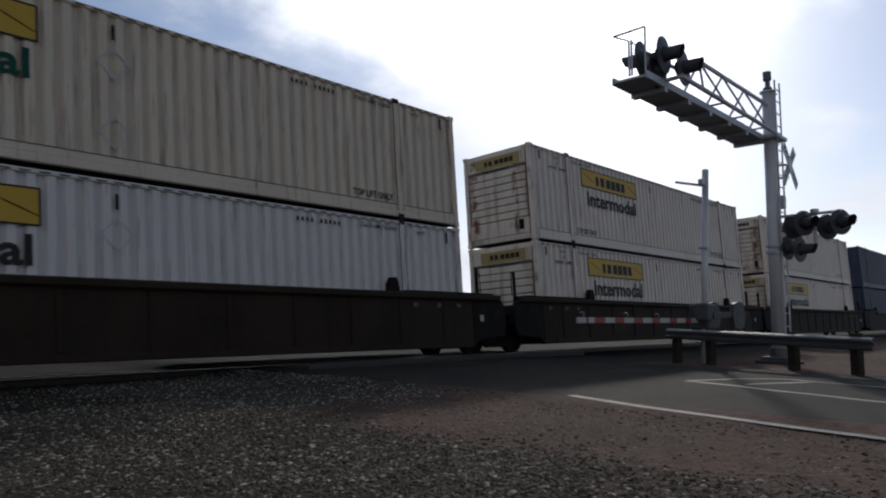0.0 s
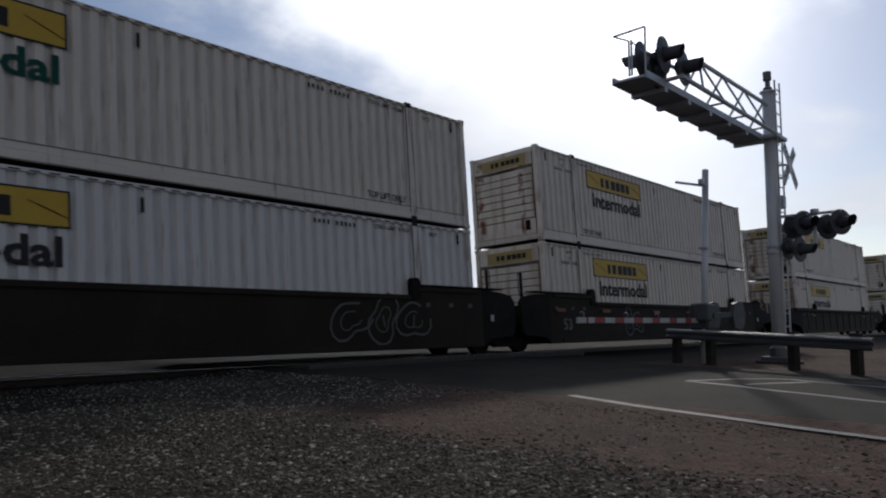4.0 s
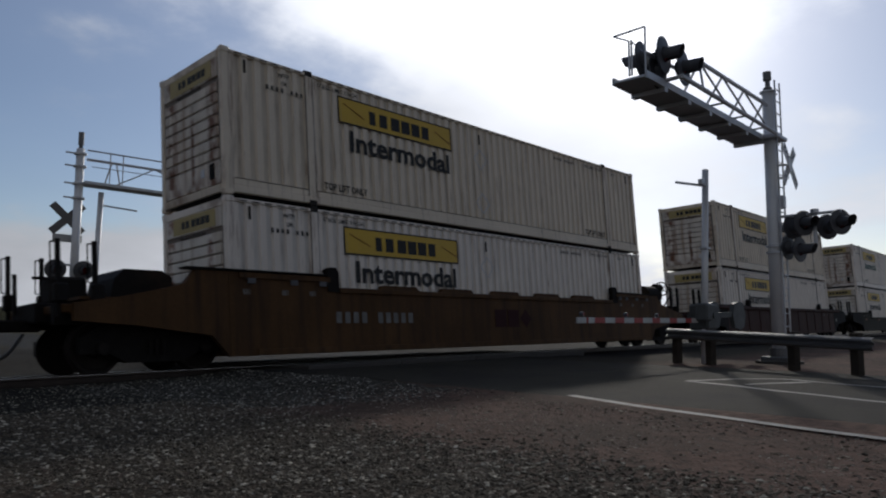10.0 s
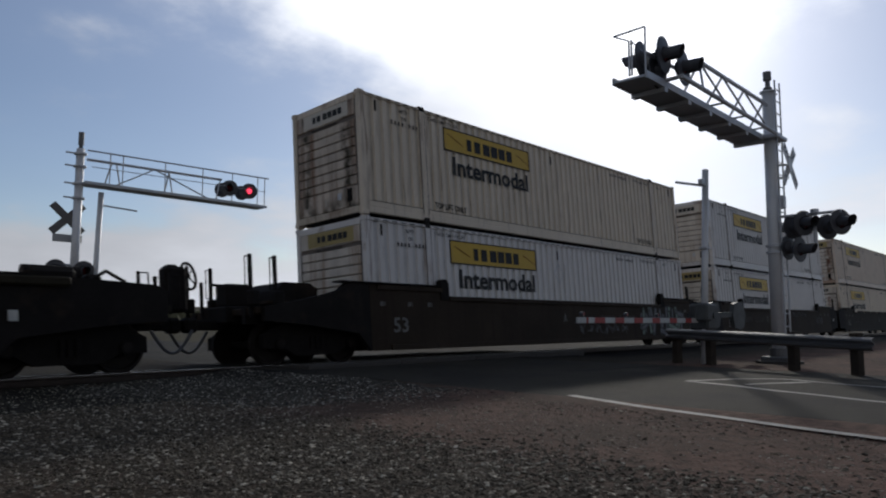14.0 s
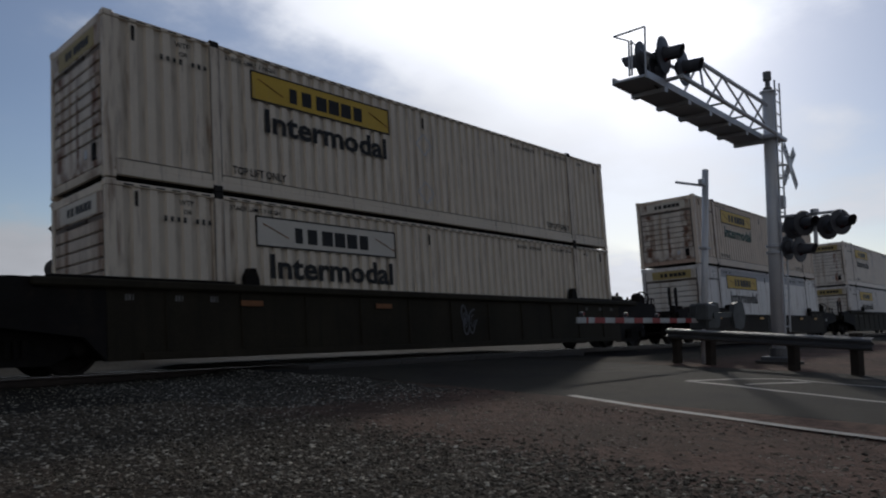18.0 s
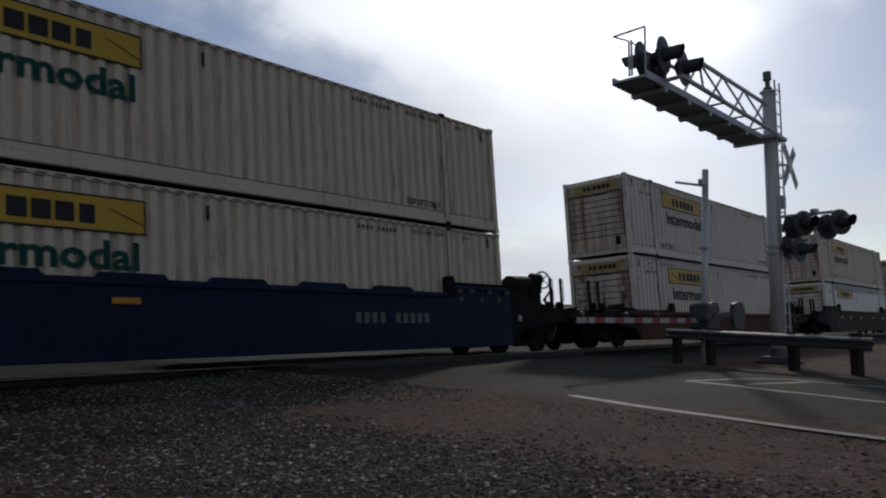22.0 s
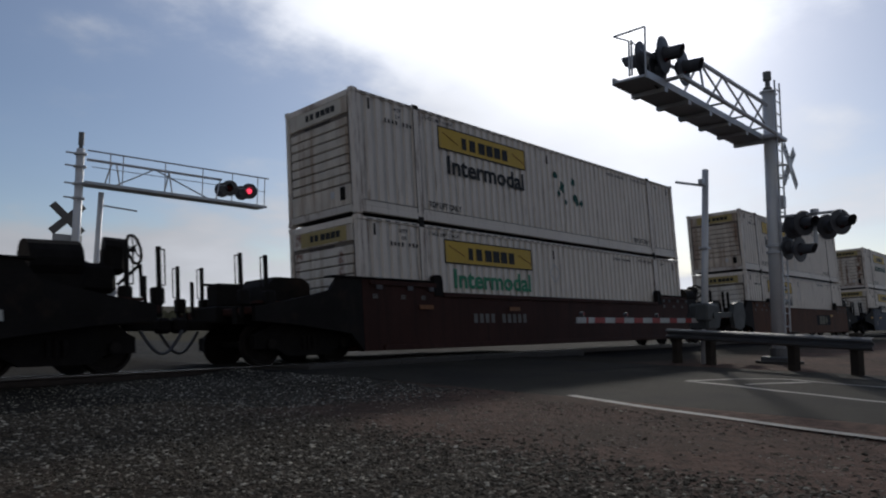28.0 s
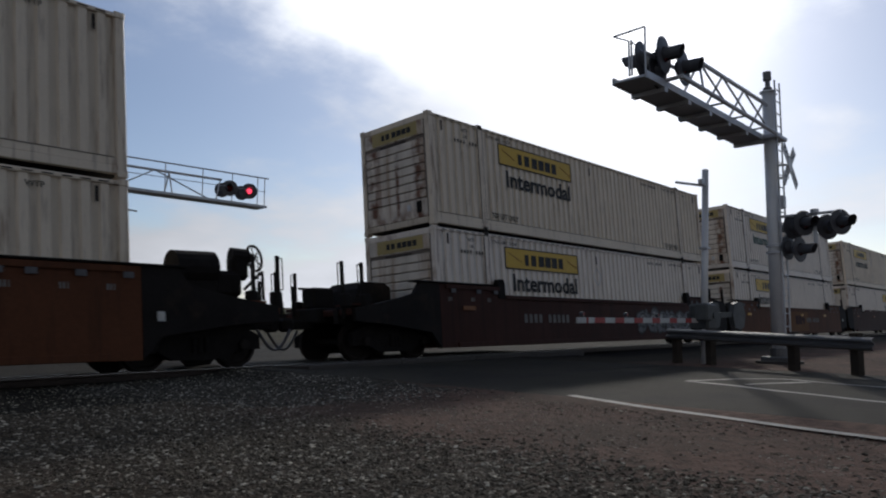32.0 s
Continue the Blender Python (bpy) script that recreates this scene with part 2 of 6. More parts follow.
def streaked_end(name, base, bands, colour, soft_edge, foot=0.0):
    """A copy of an end wall's paint with upright smears at the given places across it, and rust creeping up from the sill."""
    m = base.copy()
    m.name = name
    nt = m.node_tree
    n, l = nt.nodes.new, nt.links.new
    bsdf = nt.nodes["Principled BSDF"]
    old = bsdf.inputs["Base Color"].links[0].from_socket
    tc, sp, ns = n("ShaderNodeTexCoord"), n("ShaderNodeSeparateXYZ"), n("ShaderNodeTexNoise")
    l(tc.outputs["Object"], sp.inputs[0]), l(tc.outputs["Object"], ns.inputs["Vector"])
    ns.inputs["Scale"].default_value, ns.inputs["Detail"].default_value = 3.5, 7.0
    total = None
    for y0, wd in bands:
        d, a, r = n("ShaderNodeMath"), n("ShaderNodeMath"), n("ShaderNodeMapRange")
        d.operation, a.operation = "SUBTRACT", "ABSOLUTE"
        l(sp.outputs[1], d.inputs[0])
        d.inputs[1].default_value = y0
        l(d.outputs[0], a.inputs[0]), l(a.outputs[0], r.inputs["Value"])
        r.inputs["From Min"].default_value, r.inputs["From Max"].default_value = wd, wd * soft_edge
        if total is None:
            total = r.outputs[0]
        else:
            mx = n("ShaderNodeMath")
            mx.operation = "MAXIMUM"
            l(total, mx.inputs[0]), l(r.outputs[0], mx.inputs[1])
            total = mx.outputs[0]
    if foot:
        r, mx = n("ShaderNodeMapRange"), n("ShaderNodeMath")
        r.inputs["From Min"].default_value, r.inputs["From Max"].default_value = foot, foot * 0.3
        l(sp.outputs[2], r.inputs["Value"])
        mx.operation = "MAXIMUM"
        l(total, mx.inputs[0]), l(r.outputs[0], mx.inputs[1])
        total = mx.outputs[0]
    nr, am, mix = n("ShaderNodeMapRange"), n("ShaderNodeMath"), n("ShaderNodeMix")
    nr.inputs["From Min"].default_value, nr.inputs["From Max"].default_value = 0.4, 0.58
    l(ns.outputs["Fac"], nr.inputs["Value"])
    am.operation = "MULTIPLY"
    l(total, am.inputs[0]), l(nr.outputs[0], am.inputs[1])
    mix.data_type = "RGBA"
    l(am.outputs[0], mix.inputs[0]), l(old, mix.inputs[6])
    mix.inputs[7].default_value = (*colour, 1)
    l(mix.outputs[2], bsdf.inputs["Base Color"])
    return m


end_smear = streaked_end("end_wall_smeared", end_rust, ((0.5, 0.3), (2.05, 0.24)), (0.055, 0.046, 0.028), 0.15, 0.6)
end_corroded = streaked_end("end_wall_corroded", end_dirt, ((0.42, 0.26), (1.2, 0.1), (2.1, 0.3)), (0.16, 0.075, 0.045), 0.2, 0.55)
end_spotted = streaked_end("end_wall_rust_spotted", end_clean, ((0.62, 0.14), (2.2, 0.2)), (0.2, 0.075, 0.04), 0.3, 0.25)
END_PAINT = {
    "end_clean": (end_clean, ""), "end_dirt": (end_dirt, "grimy ribbed end"), "end_rust": (end_rust, "rust-stained ribbed end"),
    "end_smear": (end_smear, "ribbed end with sooty smears"), "end_corroded": (end_corroded, "ribbed end with brown rust streaks"), "end_spotted": (end_spotted, "pale ribbed end with rust spots"),
}
well_paint = {
    "brown": material("well_brown", (0.036, 0.026, 0.018), 0.7, 0, 0.3, 0.8, 0.1, 20, (0.026, 0.016, 0.013), 0.25, 0.5, spec=0.12),
    "red": material("well_red_brown", (0.05, 0.021, 0.016), 0.65, 0, 0.25, 0.8, 0.1, 20, (0.03, 0.015, 0.012), 0.35, 0.5, spec=0.12),
    "orange": material("well_orange", (0.095, 0.037, 0.018), 0.65, 0, 0.25, 0.8, 0.1, 20, (0.055, 0.024, 0.014), 0.35, 0.5, spec=0.12),
    "olive": material("well_olive_brown", (0.03, 0.025, 0.016), 0.7, 0, 0.3, 0.8, 0.1, 20, (0.022, 0.018, 0.012), 0.3, 0.5, spec=0.12),
    "black": material("well_black", (0.027, 0.022, 0.0165), 0.7, 0, 0.3, 0.8, 0.1, 20, (0.028, 0.018, 0.013), 0.3, 0.5, spec=0.12),
    "ochre": material("well_ochre_brown", (0.082, 0.042, 0.017), 0.65, 0, 0.3, 0.8, 0.1, 20, (0.04, 0.022, 0.013), 0.4, 0.5, spec=0.12),
    "drab": material("well_drab_brown", (0.042, 0.033, 0.02), 0.7, 0, 0.35, 0.9, 0.1, 20, (0.07, 0.036, 0.02), 0.3, 0.5, spec=0.12),
    "blue": material("well_blue", (0.011, 0.02, 0.05), 0.55, 0, 0.2, 0.8, 0.1, 20, (0.012, 0.016, 0.035), 0.3, 0.5, spec=0.12),
}
placard_yellow = material("placard_faded_yellow", (0.38, 0.3, 0.12), 0.55, 0, 0.12, 1.5, 0, 30, (0.4, 0.33, 0.2), 0.3, 1.0)
yellow = material("logo_yellow", (0.57, 0.37, 0.04), 0.5, 0, 0.1, 1.5, 0, 30, (0.4, 0.3, 0.12), 0.15, 1.0)
faded = material("logo_faded_white", (0.6, 0.555, 0.475), 0.5, 0, 0.08, 1.5, 0, 30)
ink_dark = material("ink_black", (0.035, 0.035, 0.035), 0.5, 0, 0.2, spec=0.1)
ink_green = material("ink_dark_green", (0.012, 0.075, 0.06), 0.5, 0, 0.2, spec=0.1)
ink_pale_green = material("ink_pale_green", (0.06, 0.26, 0.15), 0.5, 0, 0.2, spec=0.1)
ink_pale = material("ink_faded_white", (0.18, 0.175, 0.165), 0.7, 0, 0.3, spec=0.1)
ink_dim_plate = material("dim_grey_plate", (0.11, 0.11, 0.115), 0.6, 0, 0.3, spec=0.1)
ink_dull = material("ink_dulled", (0.07, 0.06, 0.055), 0.7, 0, 0.3, spec=0.1)
ink_white = material("ink_white", (0.5, 0.5, 0.47), 0.6, 0, 0.2, spec=0.1)
spray_tan = material("faded_tan_paint", (0.16, 0.145, 0.11), 0.7, 0, 0.25, spec=0.1)
spray_white = material("spray_white", (0.3, 0.3, 0.295), 0.65, 0, 0.2, spec=0.1)
spray_dim = material("spray_dim_white", (0.14, 0.14, 0.137), 0.7, 0, 0.2, spec=0.1)
ink_brown = material("ink_brown", (0.25, 0.11, 0.04), 0.6, 0, 0.2, spec=0.1)
# darker grey for the strip along the top of smooth sides
band_grey = material("upper_band_grey", (0.4, 0.4, 0.41), 0.55, 0, 0.12, 1.2, 0.05, 30, GRIME, 0.1, 1.0, spec=0.2)
end_grime = material("end_frame_grime", (0.015, 0.013, 0.012), 0.75, 0, 0.35, 1.5, 0.1, 20, (0.045, 0.03, 0.021), 0.25, spec=0.12)
brand_panel = material("brand_panel_orange", (0.15, 0.066, 0.02), 0.65, 0, 0.25, 0.8, 0.1, 20, (0.08, 0.034, 0.016), 0.3, 0.5, spec=0.12)
ink_old_brand = material("ink_old_brand", (0.042, 0.025, 0.018), 0.7, 0, 0.35, 3.0, spec=0.1)
ink_maroon = material("ink_maroon", (0.035, 0.011, 0.012), 0.65, 0, 0.2, spec=0.1)
seam_grime = material("seam_grime", (0.17, 0.15, 0.13), 0.8, 0, 0.35, 3.0, spec=0.1)
rod_steel = material("rod_steel", (0.1, 0.085, 0.075), 0.6, 0.3, 0.3, 6, spec=0.15)
seam_dark = material("dark_gap", (0.03, 0.028, 0.026), 0.8, spec=0.1)
steel_dark = material("truck_steel", (0.016, 0.014, 0.013), 0.75, 0.1, 0.3, 6, 0.15, spec=0.08)
wheel_steel = material("wheel_steel", (0.024, 0.02, 0.018), 0.65, 0.2, 0.2, 6, spec=0.1)
galv = material("galvanised_steel", (0.5, 0.51, 0.53), 0.45, 0.35, 0.12, 3, 0.05)
galv_dull = material("aluminium_mast", (0.68, 0.69, 0.7), 0.45, 0.2, 0.1, 2, 0.05, 30)
signal_black = material("signal_black", (0.075, 0.077, 0.086), 0.5, 0, 0.2, 6)
lens_red = material("red_lens", (0.16, 0.01, 0.015), 0.12, 0, 0.1)
lens_lit = material("red_lens_lit", (0.5, 0.02, 0.05), 0.2, 0, 0.1, emit=(1.0, 0.06, 0.12, 1.6))
reflector_amber = material("amber_reflector", (0.55, 0.27, 0.02), 0.4, 0, 0.1)
reflector_dull = material("amber_reflector_grimy", (0.2, 0.075, 0.02), 0.5, 0, 0.2)
# galvanised steel darkened in its colour for faces turned from the sun
guard_galv = material("galvanised_shaded", (0.15, 0.15, 0.152), 0.5, 0.5, 0.15, 2, 0.05)
sign_white = material("sign_white", (0.74, 0.74, 0.72), 0.4, 0, 0.08, 3)
sign_back = material("sign_back_aluminium", (0.4, 0.41, 0.42), 0.4, 0.6, 0.1, 3)
gate_white = material("gate_white", (0.46, 0.46, 0.45), 0.5, 0, 0.12, 3)
gate_grey = material("gate_housing_grey", (0.075, 0.08, 0.08), 0.6, 0, 0.25, 5, 0.05, 30)
gate_red = material("gate_red", (0.32, 0.025, 0.025), 0.4, 0, 0.1)
rail_steel = material("rail_steel", (0.045, 0.034, 0.028), 0.5, 0.6, 0.25, 8, 0.1)
rail_top = material("rail_polished", (0.55, 0.55, 0.56), 0.22, 1.0, 0.05, 8)
tie_wood = material("tie_wood", (0.08, 0.06, 0.045), 0.85, 0, 0.35, 5, 0.4, spec=0.1)
concrete = material("concrete", (0.07, 0.065, 0.06), 0.85, 0, 0.12, 3, 0.3, spec=0.1)
asphalt = material("asphalt", (0.042, 0.0385, 0.03), 0.85, 0, 0.25, 0.7, 0.7, 90, (0.026, 0.025, 0.023), 0.5, spec=0.1)
road_paint = material("road_paint", (0.36, 0.34, 0.31), 0.7, 0, 0.15, 2, 0.3, 40, (0.14, 0.13, 0.13), 0.4, spec=0.1)
post_wood = material("guard_post_wood", (0.045, 0.037, 0.03), 0.85, 0, 0.3, 5, 0.3, spec=0.1)
leafy = material("dry_brush", (0.1, 0.095, 0.055), 0.9, 0, 0.4, 0.5, spec=0.1)


# ---- mesh builder ----
class Shape:
    """Collects boxes, tubes and prisms into one mesh."""

    def __init__(self):
        self.v, self.f = [], []

    def add(self, verts, faces):
        k = len(self.v)
        self.v += [tuple(p) for p in verts]
        self.f += [tuple(i + k for i in q) for q in faces]
        return self

    def box(self, c, s, m=None, bevel=0.0):
        x, y, z = (a / 2 for a in s)
        b = min(bevel, x * 0.9, y * 0.9, z * 0.9)
        if b <= 0:
            vs = [Vector((sx * x, sy * y, sz * z)) for sx in (-1, 1) for sy in (-1, 1) for sz in (-1, 1)]
            fs = [(0, 1, 3, 2), (4, 6, 7, 5), (0, 4, 5, 1), (2, 3, 7, 6), (0, 2, 6, 4), (1, 5, 7, 3)]
        else:
            bm = bmesh.new()
            bmesh.ops.create_cube(bm, size=1.0)
            bmesh.ops.scale(bm, vec=(2 * x, 2 * y, 2 * z), verts=bm.verts)
            bmesh.ops.bevel(bm, geom=bm.edges[:], offset=b, segments=1, affect="EDGES")
            bm.verts.index_update()
            vs, fs = [v.co.copy() for v in bm.verts], [[v.index for v in q.verts] for q in bm.faces]
            bm.free()
        c = Vector(c)
        return self.add([c + (m @ p if m else p) for p in vs], fs)

    def tube(self, a, b, r, n=8, r2=None, caps=True):
        a, b = Vector(a), Vector(b)
        r2 = r if r2 is None else r2
        q = (b - a).to_track_quat("Z", "Y")
        ring = [(math.cos(2 * math.pi * i / n), math.sin(2 * math.pi * i / n)) for i in range(n)]
        vs = [a + q @ Vector((r * x, r * y, 0)) for x, y in ring] + [b + q @ Vector((r2 * x, r2 * y, 0)) for x, y in ring]
        fs = [(i, (i + 1) % n, n + (i + 1) % n, n + i) for i in range(n)]
        if caps:
            fs += [tuple(range(n - 1, -1, -1)), tuple(range(n, 2 * n))]
        return self.add(vs, fs)

    def path(self, pts, r, n=6):
        for a, b in zip(pts, pts[1:]):
            self.tube(a, b, r, n)
        return self

    def sweep(self, pts, r, n=6):
        """One tube through all the points."""
        pts = [Vector(p_) for p_ in pts]
        vs, m = [], len(pts)
        for i, p_ in enumerate(pts):
            q = (pts[min(i + 1, m - 1)] - pts[max(i - 1, 0)]).to_track_quat("Z", "Y")
            vs += [p_ + q @ Vector((r * math.cos(2 * math.pi * k / n), r * math.sin(2 * math.pi * k / n), 0)) for k in range(n)]
        fs = [(i * n + k, i * n + (k + 1) % n, (i + 1) * n + (k + 1) % n, (i + 1) * n + k) for i in range(m - 1) for k in range(n)]
        return self.add(vs, fs + [tuple(range(n)), tuple(range((m - 1) * n, m * n))])

    def bar(self, a, b, w, h):
        """A rectangular bar from a to b."""
        a, b = Vector(a), Vector(b)
        d = b - a
        q = d.to_track_quat("X", "Z").to_matrix()
        return self.box((a + b) / 2, (d.length, w, h), q)

    def prism(self, outline, y0, y1):
        """An outline in x, z, drawn out from y0 to y1."""
        n = len(outline)
        vs = [(x, y0, z) for x, z in outline] + [(x, y1, z) for x, z in outline]
        fs = [tuple(range(n)), tuple(range(2 * n - 1, n - 1, -1))] + [(i, n + i, n + (i + 1) % n, (i + 1) % n) for i in range(n)]
        return self.add(vs, fs)

    def ring(self, c, axis, r0, r1, depth, n=16):
        """A flat ring round an axis."""
        c, q = Vector(c), Vector(axis).to_track_quat("Z", "Y")
        vs = []
        for r, z in ((r0, -depth / 2), (r1, -depth / 2), (r1, depth / 2), (r0, depth / 2)):
            vs += [c + q @ Vector((r * math.cos(2 * math.pi * i / n), r * math.sin(2 * math.pi * i / n), z)) for i in range(n)]
        fs = [(k * n + i, k * n + (i + 1) % n, (k + 1) % 4 * n + (i + 1) % n, (k + 1) % 4 * n + i) for k in range(4) for i in range(n)]
        return self.add(vs, fs)

    def lathe(self, c, axis, prof, n=16):
        """A profile of (radius, distance along the axis) turned round it."""
        c, q = Vector(c), Vector(axis).to_track_quat("Z", "Y")
        vs = [c + q @ Vector((r * math.cos(2 * math.pi * i / n), r * math.sin(2 * math.pi * i / n), z)) for r, z in prof for i in range(n)]
        fs = [(k * n + i, k * n + (i + 1) % n, (k + 1) * n + (i + 1) % n, (k + 1) * n + i) for k in range(len(prof) - 1) for i in range(n)]
        return self.add(vs, fs)

    def mesh(self, name, mat, smooth=False):
        me = bpy.data.meshes.new(name)
        me.from_pydata(self.v, [], self.f)
        me.materials.append(mat)
        bm = bmesh.new()
        bm.from_mesh(me)
        bmesh.ops.recalc_face_normals(bm, faces=bm.faces)
        bm.to_mesh(me)
        bm.free()
        if smooth:
            me.polygons.foreach_set("use_smooth", [True] * len(me.polygons))
        me.update()
        return me


def part(name, shape, mat, parent, label="", smooth=False):
    me = shape if isinstance(shape, bpy.types.Mesh) else shape.mesh(name, mat, smooth)
    ob = new(name, me)
    ob.parent = parent
    if label:
        tagged(ob, label)
    return ob


def thing(name, label, category, m=None, group="", kind=""):
    ob = new(name)
    ob.empty_display_size = 0.3
    if m is not None:
        ob.matrix_basis = m
    return tagged(ob, label, category, group, kind)


def lettering(text, height, mat, width=None, bold=0.0):
    """Letters as a mesh, standing in the x-z plane and facing -y, from the lower left corner."""
    cu = bpy.data.curves.new("letters", "FONT")
    cu.body, cu.size, cu.extrude, cu.offset, cu.resolution_u = text, 1.0, 0.0, bold, 2
    ob = bpy.data.objects.new("letters", cu)
    me = bpy.data.meshes.new_from_object(ob)
    bpy.data.objects.remove(ob)
    co = np.array([v.co[:] for v in me.vertices])
    lo, hi = co.min(0), co.max(0)
    sz = height / (hi[1] - lo[1])
    sx = sz if width is None else width / (hi[0] - lo[0])
    for v in me.vertices:
        x, y = (v.co.x - lo[0]) * sx, (v.co.y - lo[1]) * sz
        v.co = (x, 0.0, y)
    me.materials.append(mat)
    me.update()
    return me


# ---- ground, road and track ----
def smooth01(x):
    x = max(0.0, min(1.0, x))
    return x * x * (3 - 2 * x)


ROAD_L, ROAD_R = 7.35, 14.3


def ground_height(x, y):
    """Level land; the ballast bed, a low gravel heap by the road's edge, small unevenness, and hills far off."""
    h = -0.05 + 0.035 * noise.noise(Vector((x * 0.35, y * 0.35, 0))) + 0.012 * noise.noise(Vector((x * 1.7, y * 1.7, 3)))
    if ROAD_L - 1.2 < x < ROAD_R + 1.2:
        k = smooth01((x - ROAD_L + 1.2) / 0.9) * smooth01((ROAD_R + 1.2 - x) / 0.9)
        inside = ROAD_L + 0.2 < x < ROAD_R - 0.2
        h = h * (1 - k) + k * (-0.05 if inside else -0.018)
    bed = smooth01((y + 2.6) / 1.1) * smooth01((7.0 - y) / 1.4)
    off_road = 1 - smooth01((x - ROAD_L + 1.0) / 0.8) * smooth01((ROAD_R + 3.5 - x) / 0.5)
    h -= bed * 0.075 * off_road
    heap = math.exp(-((x - 5.9) / 1.5) ** 2 - ((y + 2.9) / 0.9) ** 2)
    h += 0.07 * heap
    far = smooth01((math.hypot(x, y) - 220) / 200)
    if y > 0 and far > 0:
        h += far * 11.0 * (0.75 + 0.5 * noise.noise(Vector((x * 0.004, y * 0.004, 7)))) * smooth01((y + x * 0.3 - 120) / 200)
    return h


def axis_steps(lo, hi, dense_lo, dense_hi, step):
    inner = list(np.arange(dense_lo, dense_hi + 1e-6, step))
    left, right, s = [], [], step
    v = dense_lo
    while v > lo:
        s *= 1.22
        v -= s
        left.append(max(v, lo))
    v, s = dense_hi, step
    while v < hi:
        s *= 1.22
        v += s
        right.append(min(v, hi))
    return left[::-1] + inner + right


def build_ground():
    xs, ys = axis_steps(-2500, 2500, -1.0, 20.0, 0.16), axis_steps(-2500, 2500, -11.5, 4.0, 0.16)
    vs = [(x, y, ground_height(x, y)) for y in ys for x in xs]
    n = len(xs)
    fs = [(j * n + i, j * n + i + 1, (j + 1) * n + i + 1, (j + 1) * n + i) for j in range(len(ys) - 1) for i in range(n - 1)]
    me = bpy.data.meshes.new("ground")
    me.from_pydata(vs, [], fs)
    me.polygons.foreach_set("use_smooth", [True] * len(fs))
    # dirt, gravel and ballast by place
    m = bpy.data.materials.new("dirt_and_gravel")
    m.use_nodes = True
    nt = m.node_tree
    nd, l = nt.nodes.new, nt.links.new
    bsdf = nt.nodes["Principled BSDF"]
    bsdf.inputs["Roughness"].default_value, bsdf.inputs["Specular IOR Level"].default_value = 0.95, 0.08
    tc, sep = nd("ShaderNodeTexCoord"), nd("ShaderNodeSeparateXYZ")
    l(tc.outputs["Object"], sep.inputs[0])
    big, vor, fine = nd("ShaderNodeTexNoise"), nd("ShaderNodeTexVoronoi"), nd("ShaderNodeTexNoise")
    big.inputs["Scale"].default_value, big.inputs["Detail"].default_value = 0.45, 6.0
    vor.inputs["Scale"].default_value = 26.0
    fine.inputs["Scale"].default_value, fine.inputs["Detail"].default_value = 9.0, 6.0
    for t_ in (big, vor, fine):
        l(tc.outputs["Object"], t_.inputs["Vector"])
    dirt = nd("ShaderNodeValToRGB")
    dirt.color_ramp.elements[0].color, dirt.color_ramp.elements[1].color = (0.056, 0.034, 0.0255, 1), (0.16, 0.097, 0.073, 1)
    dirt.color_ramp.elements[0].position, dirt.color_ramp.elements[1].position = 0.3, 0.72
    l(fine.outputs["Fac"], dirt.inputs[0])
    stone = nd("ShaderNodeValToRGB")
    stone.color_ramp.elements[0].color, stone.color_ramp.elements[1].color = (0.0145, 0.0125, 0.009, 1), (0.051, 0.0435, 0.0315, 1)
    l(vor.outputs["Color"], stone.inputs[0])
    # ballast near the track, gravel in patches on the dirt
    mr = nd("ShaderNodeMapRange")
    mr.inputs["From Min"].default_value, mr.inputs["From Max"].default_value = -5.4, -3.6
    l(sep.outputs[1], mr.inputs["Value"])
    patch = nd("ShaderNodeMapRange")
    patch.inputs["From Min"].default_value, patch.inputs["From Max"].default_value = 0.45, 0.62
    l(big.outputs["Fac"], patch.inputs["Value"])
    mx = nd("ShaderNodeMath")
    mx.operation = "MAXIMUM"
    # a gravelled strip nearest the camera; bare dirt beside the road
    near_x = nd("ShaderNodeMapRange")
    near_x.inputs["From Min"].default_value, near_x.inputs["From Max"].default_value = 4.5, 3.3
    l(sep.outputs[0], near_x.inputs["Value"])
    mul = nd("ShaderNodeMath")
    mul.operation = "MULTIPLY_ADD"
    l(near_x.outputs[0], mul.inputs[0])
    mul.inputs[1].default_value = 0.75
    half_p = nd("ShaderNodeMath")
    half_p.operation = "MULTIPLY"
    l(patch.outputs[0], half_p.inputs[0])
    half_p.inputs[1].default_value = 0.45
    l(half_p.outputs[0], mul.inputs[2])
    l(mr.outputs[0], mx.inputs[0]), l(mul.outputs[0], mx.inputs[1])
    mix = nd("ShaderNodeMix")
    mix.data_type = "RGBA"
    l(mx.outputs[0], mix.inputs[0]), l(dirt.outputs[0], mix.inputs[6]), l(stone.outputs[0], mix.inputs[7])
    # oily ballast by the rails, with the train's shade darkened into the colour
    oil_shade = nd("ShaderNodeMapRange")
    oil_shade.inputs["From Min"].default_value, oil_shade.inputs["From Max"].default_value = -2.2, -0.9
    l(sep.outputs[1], oil_shade.inputs["Value"])
    oil_shade_far = nd("ShaderNodeMapRange")
    oil_shade_far.inputs["From Min"].default_value, oil_shade_far.inputs["From Max"].default_value = 3.6, 2.8
    l(sep.outputs[1], oil_shade_far.inputs["Value"])
    oil_shade_mask = nd("ShaderNodeMath")
    oil_shade_mask.operation = "MULTIPLY"
    l(oil_shade.outputs[0], oil_shade_mask.inputs[0]), l(oil_shade_far.outputs[0], oil_shade_mask.inputs[1])
    soiled_shaded = nd("ShaderNodeMix")
    soiled_shaded.data_type = "RGBA"
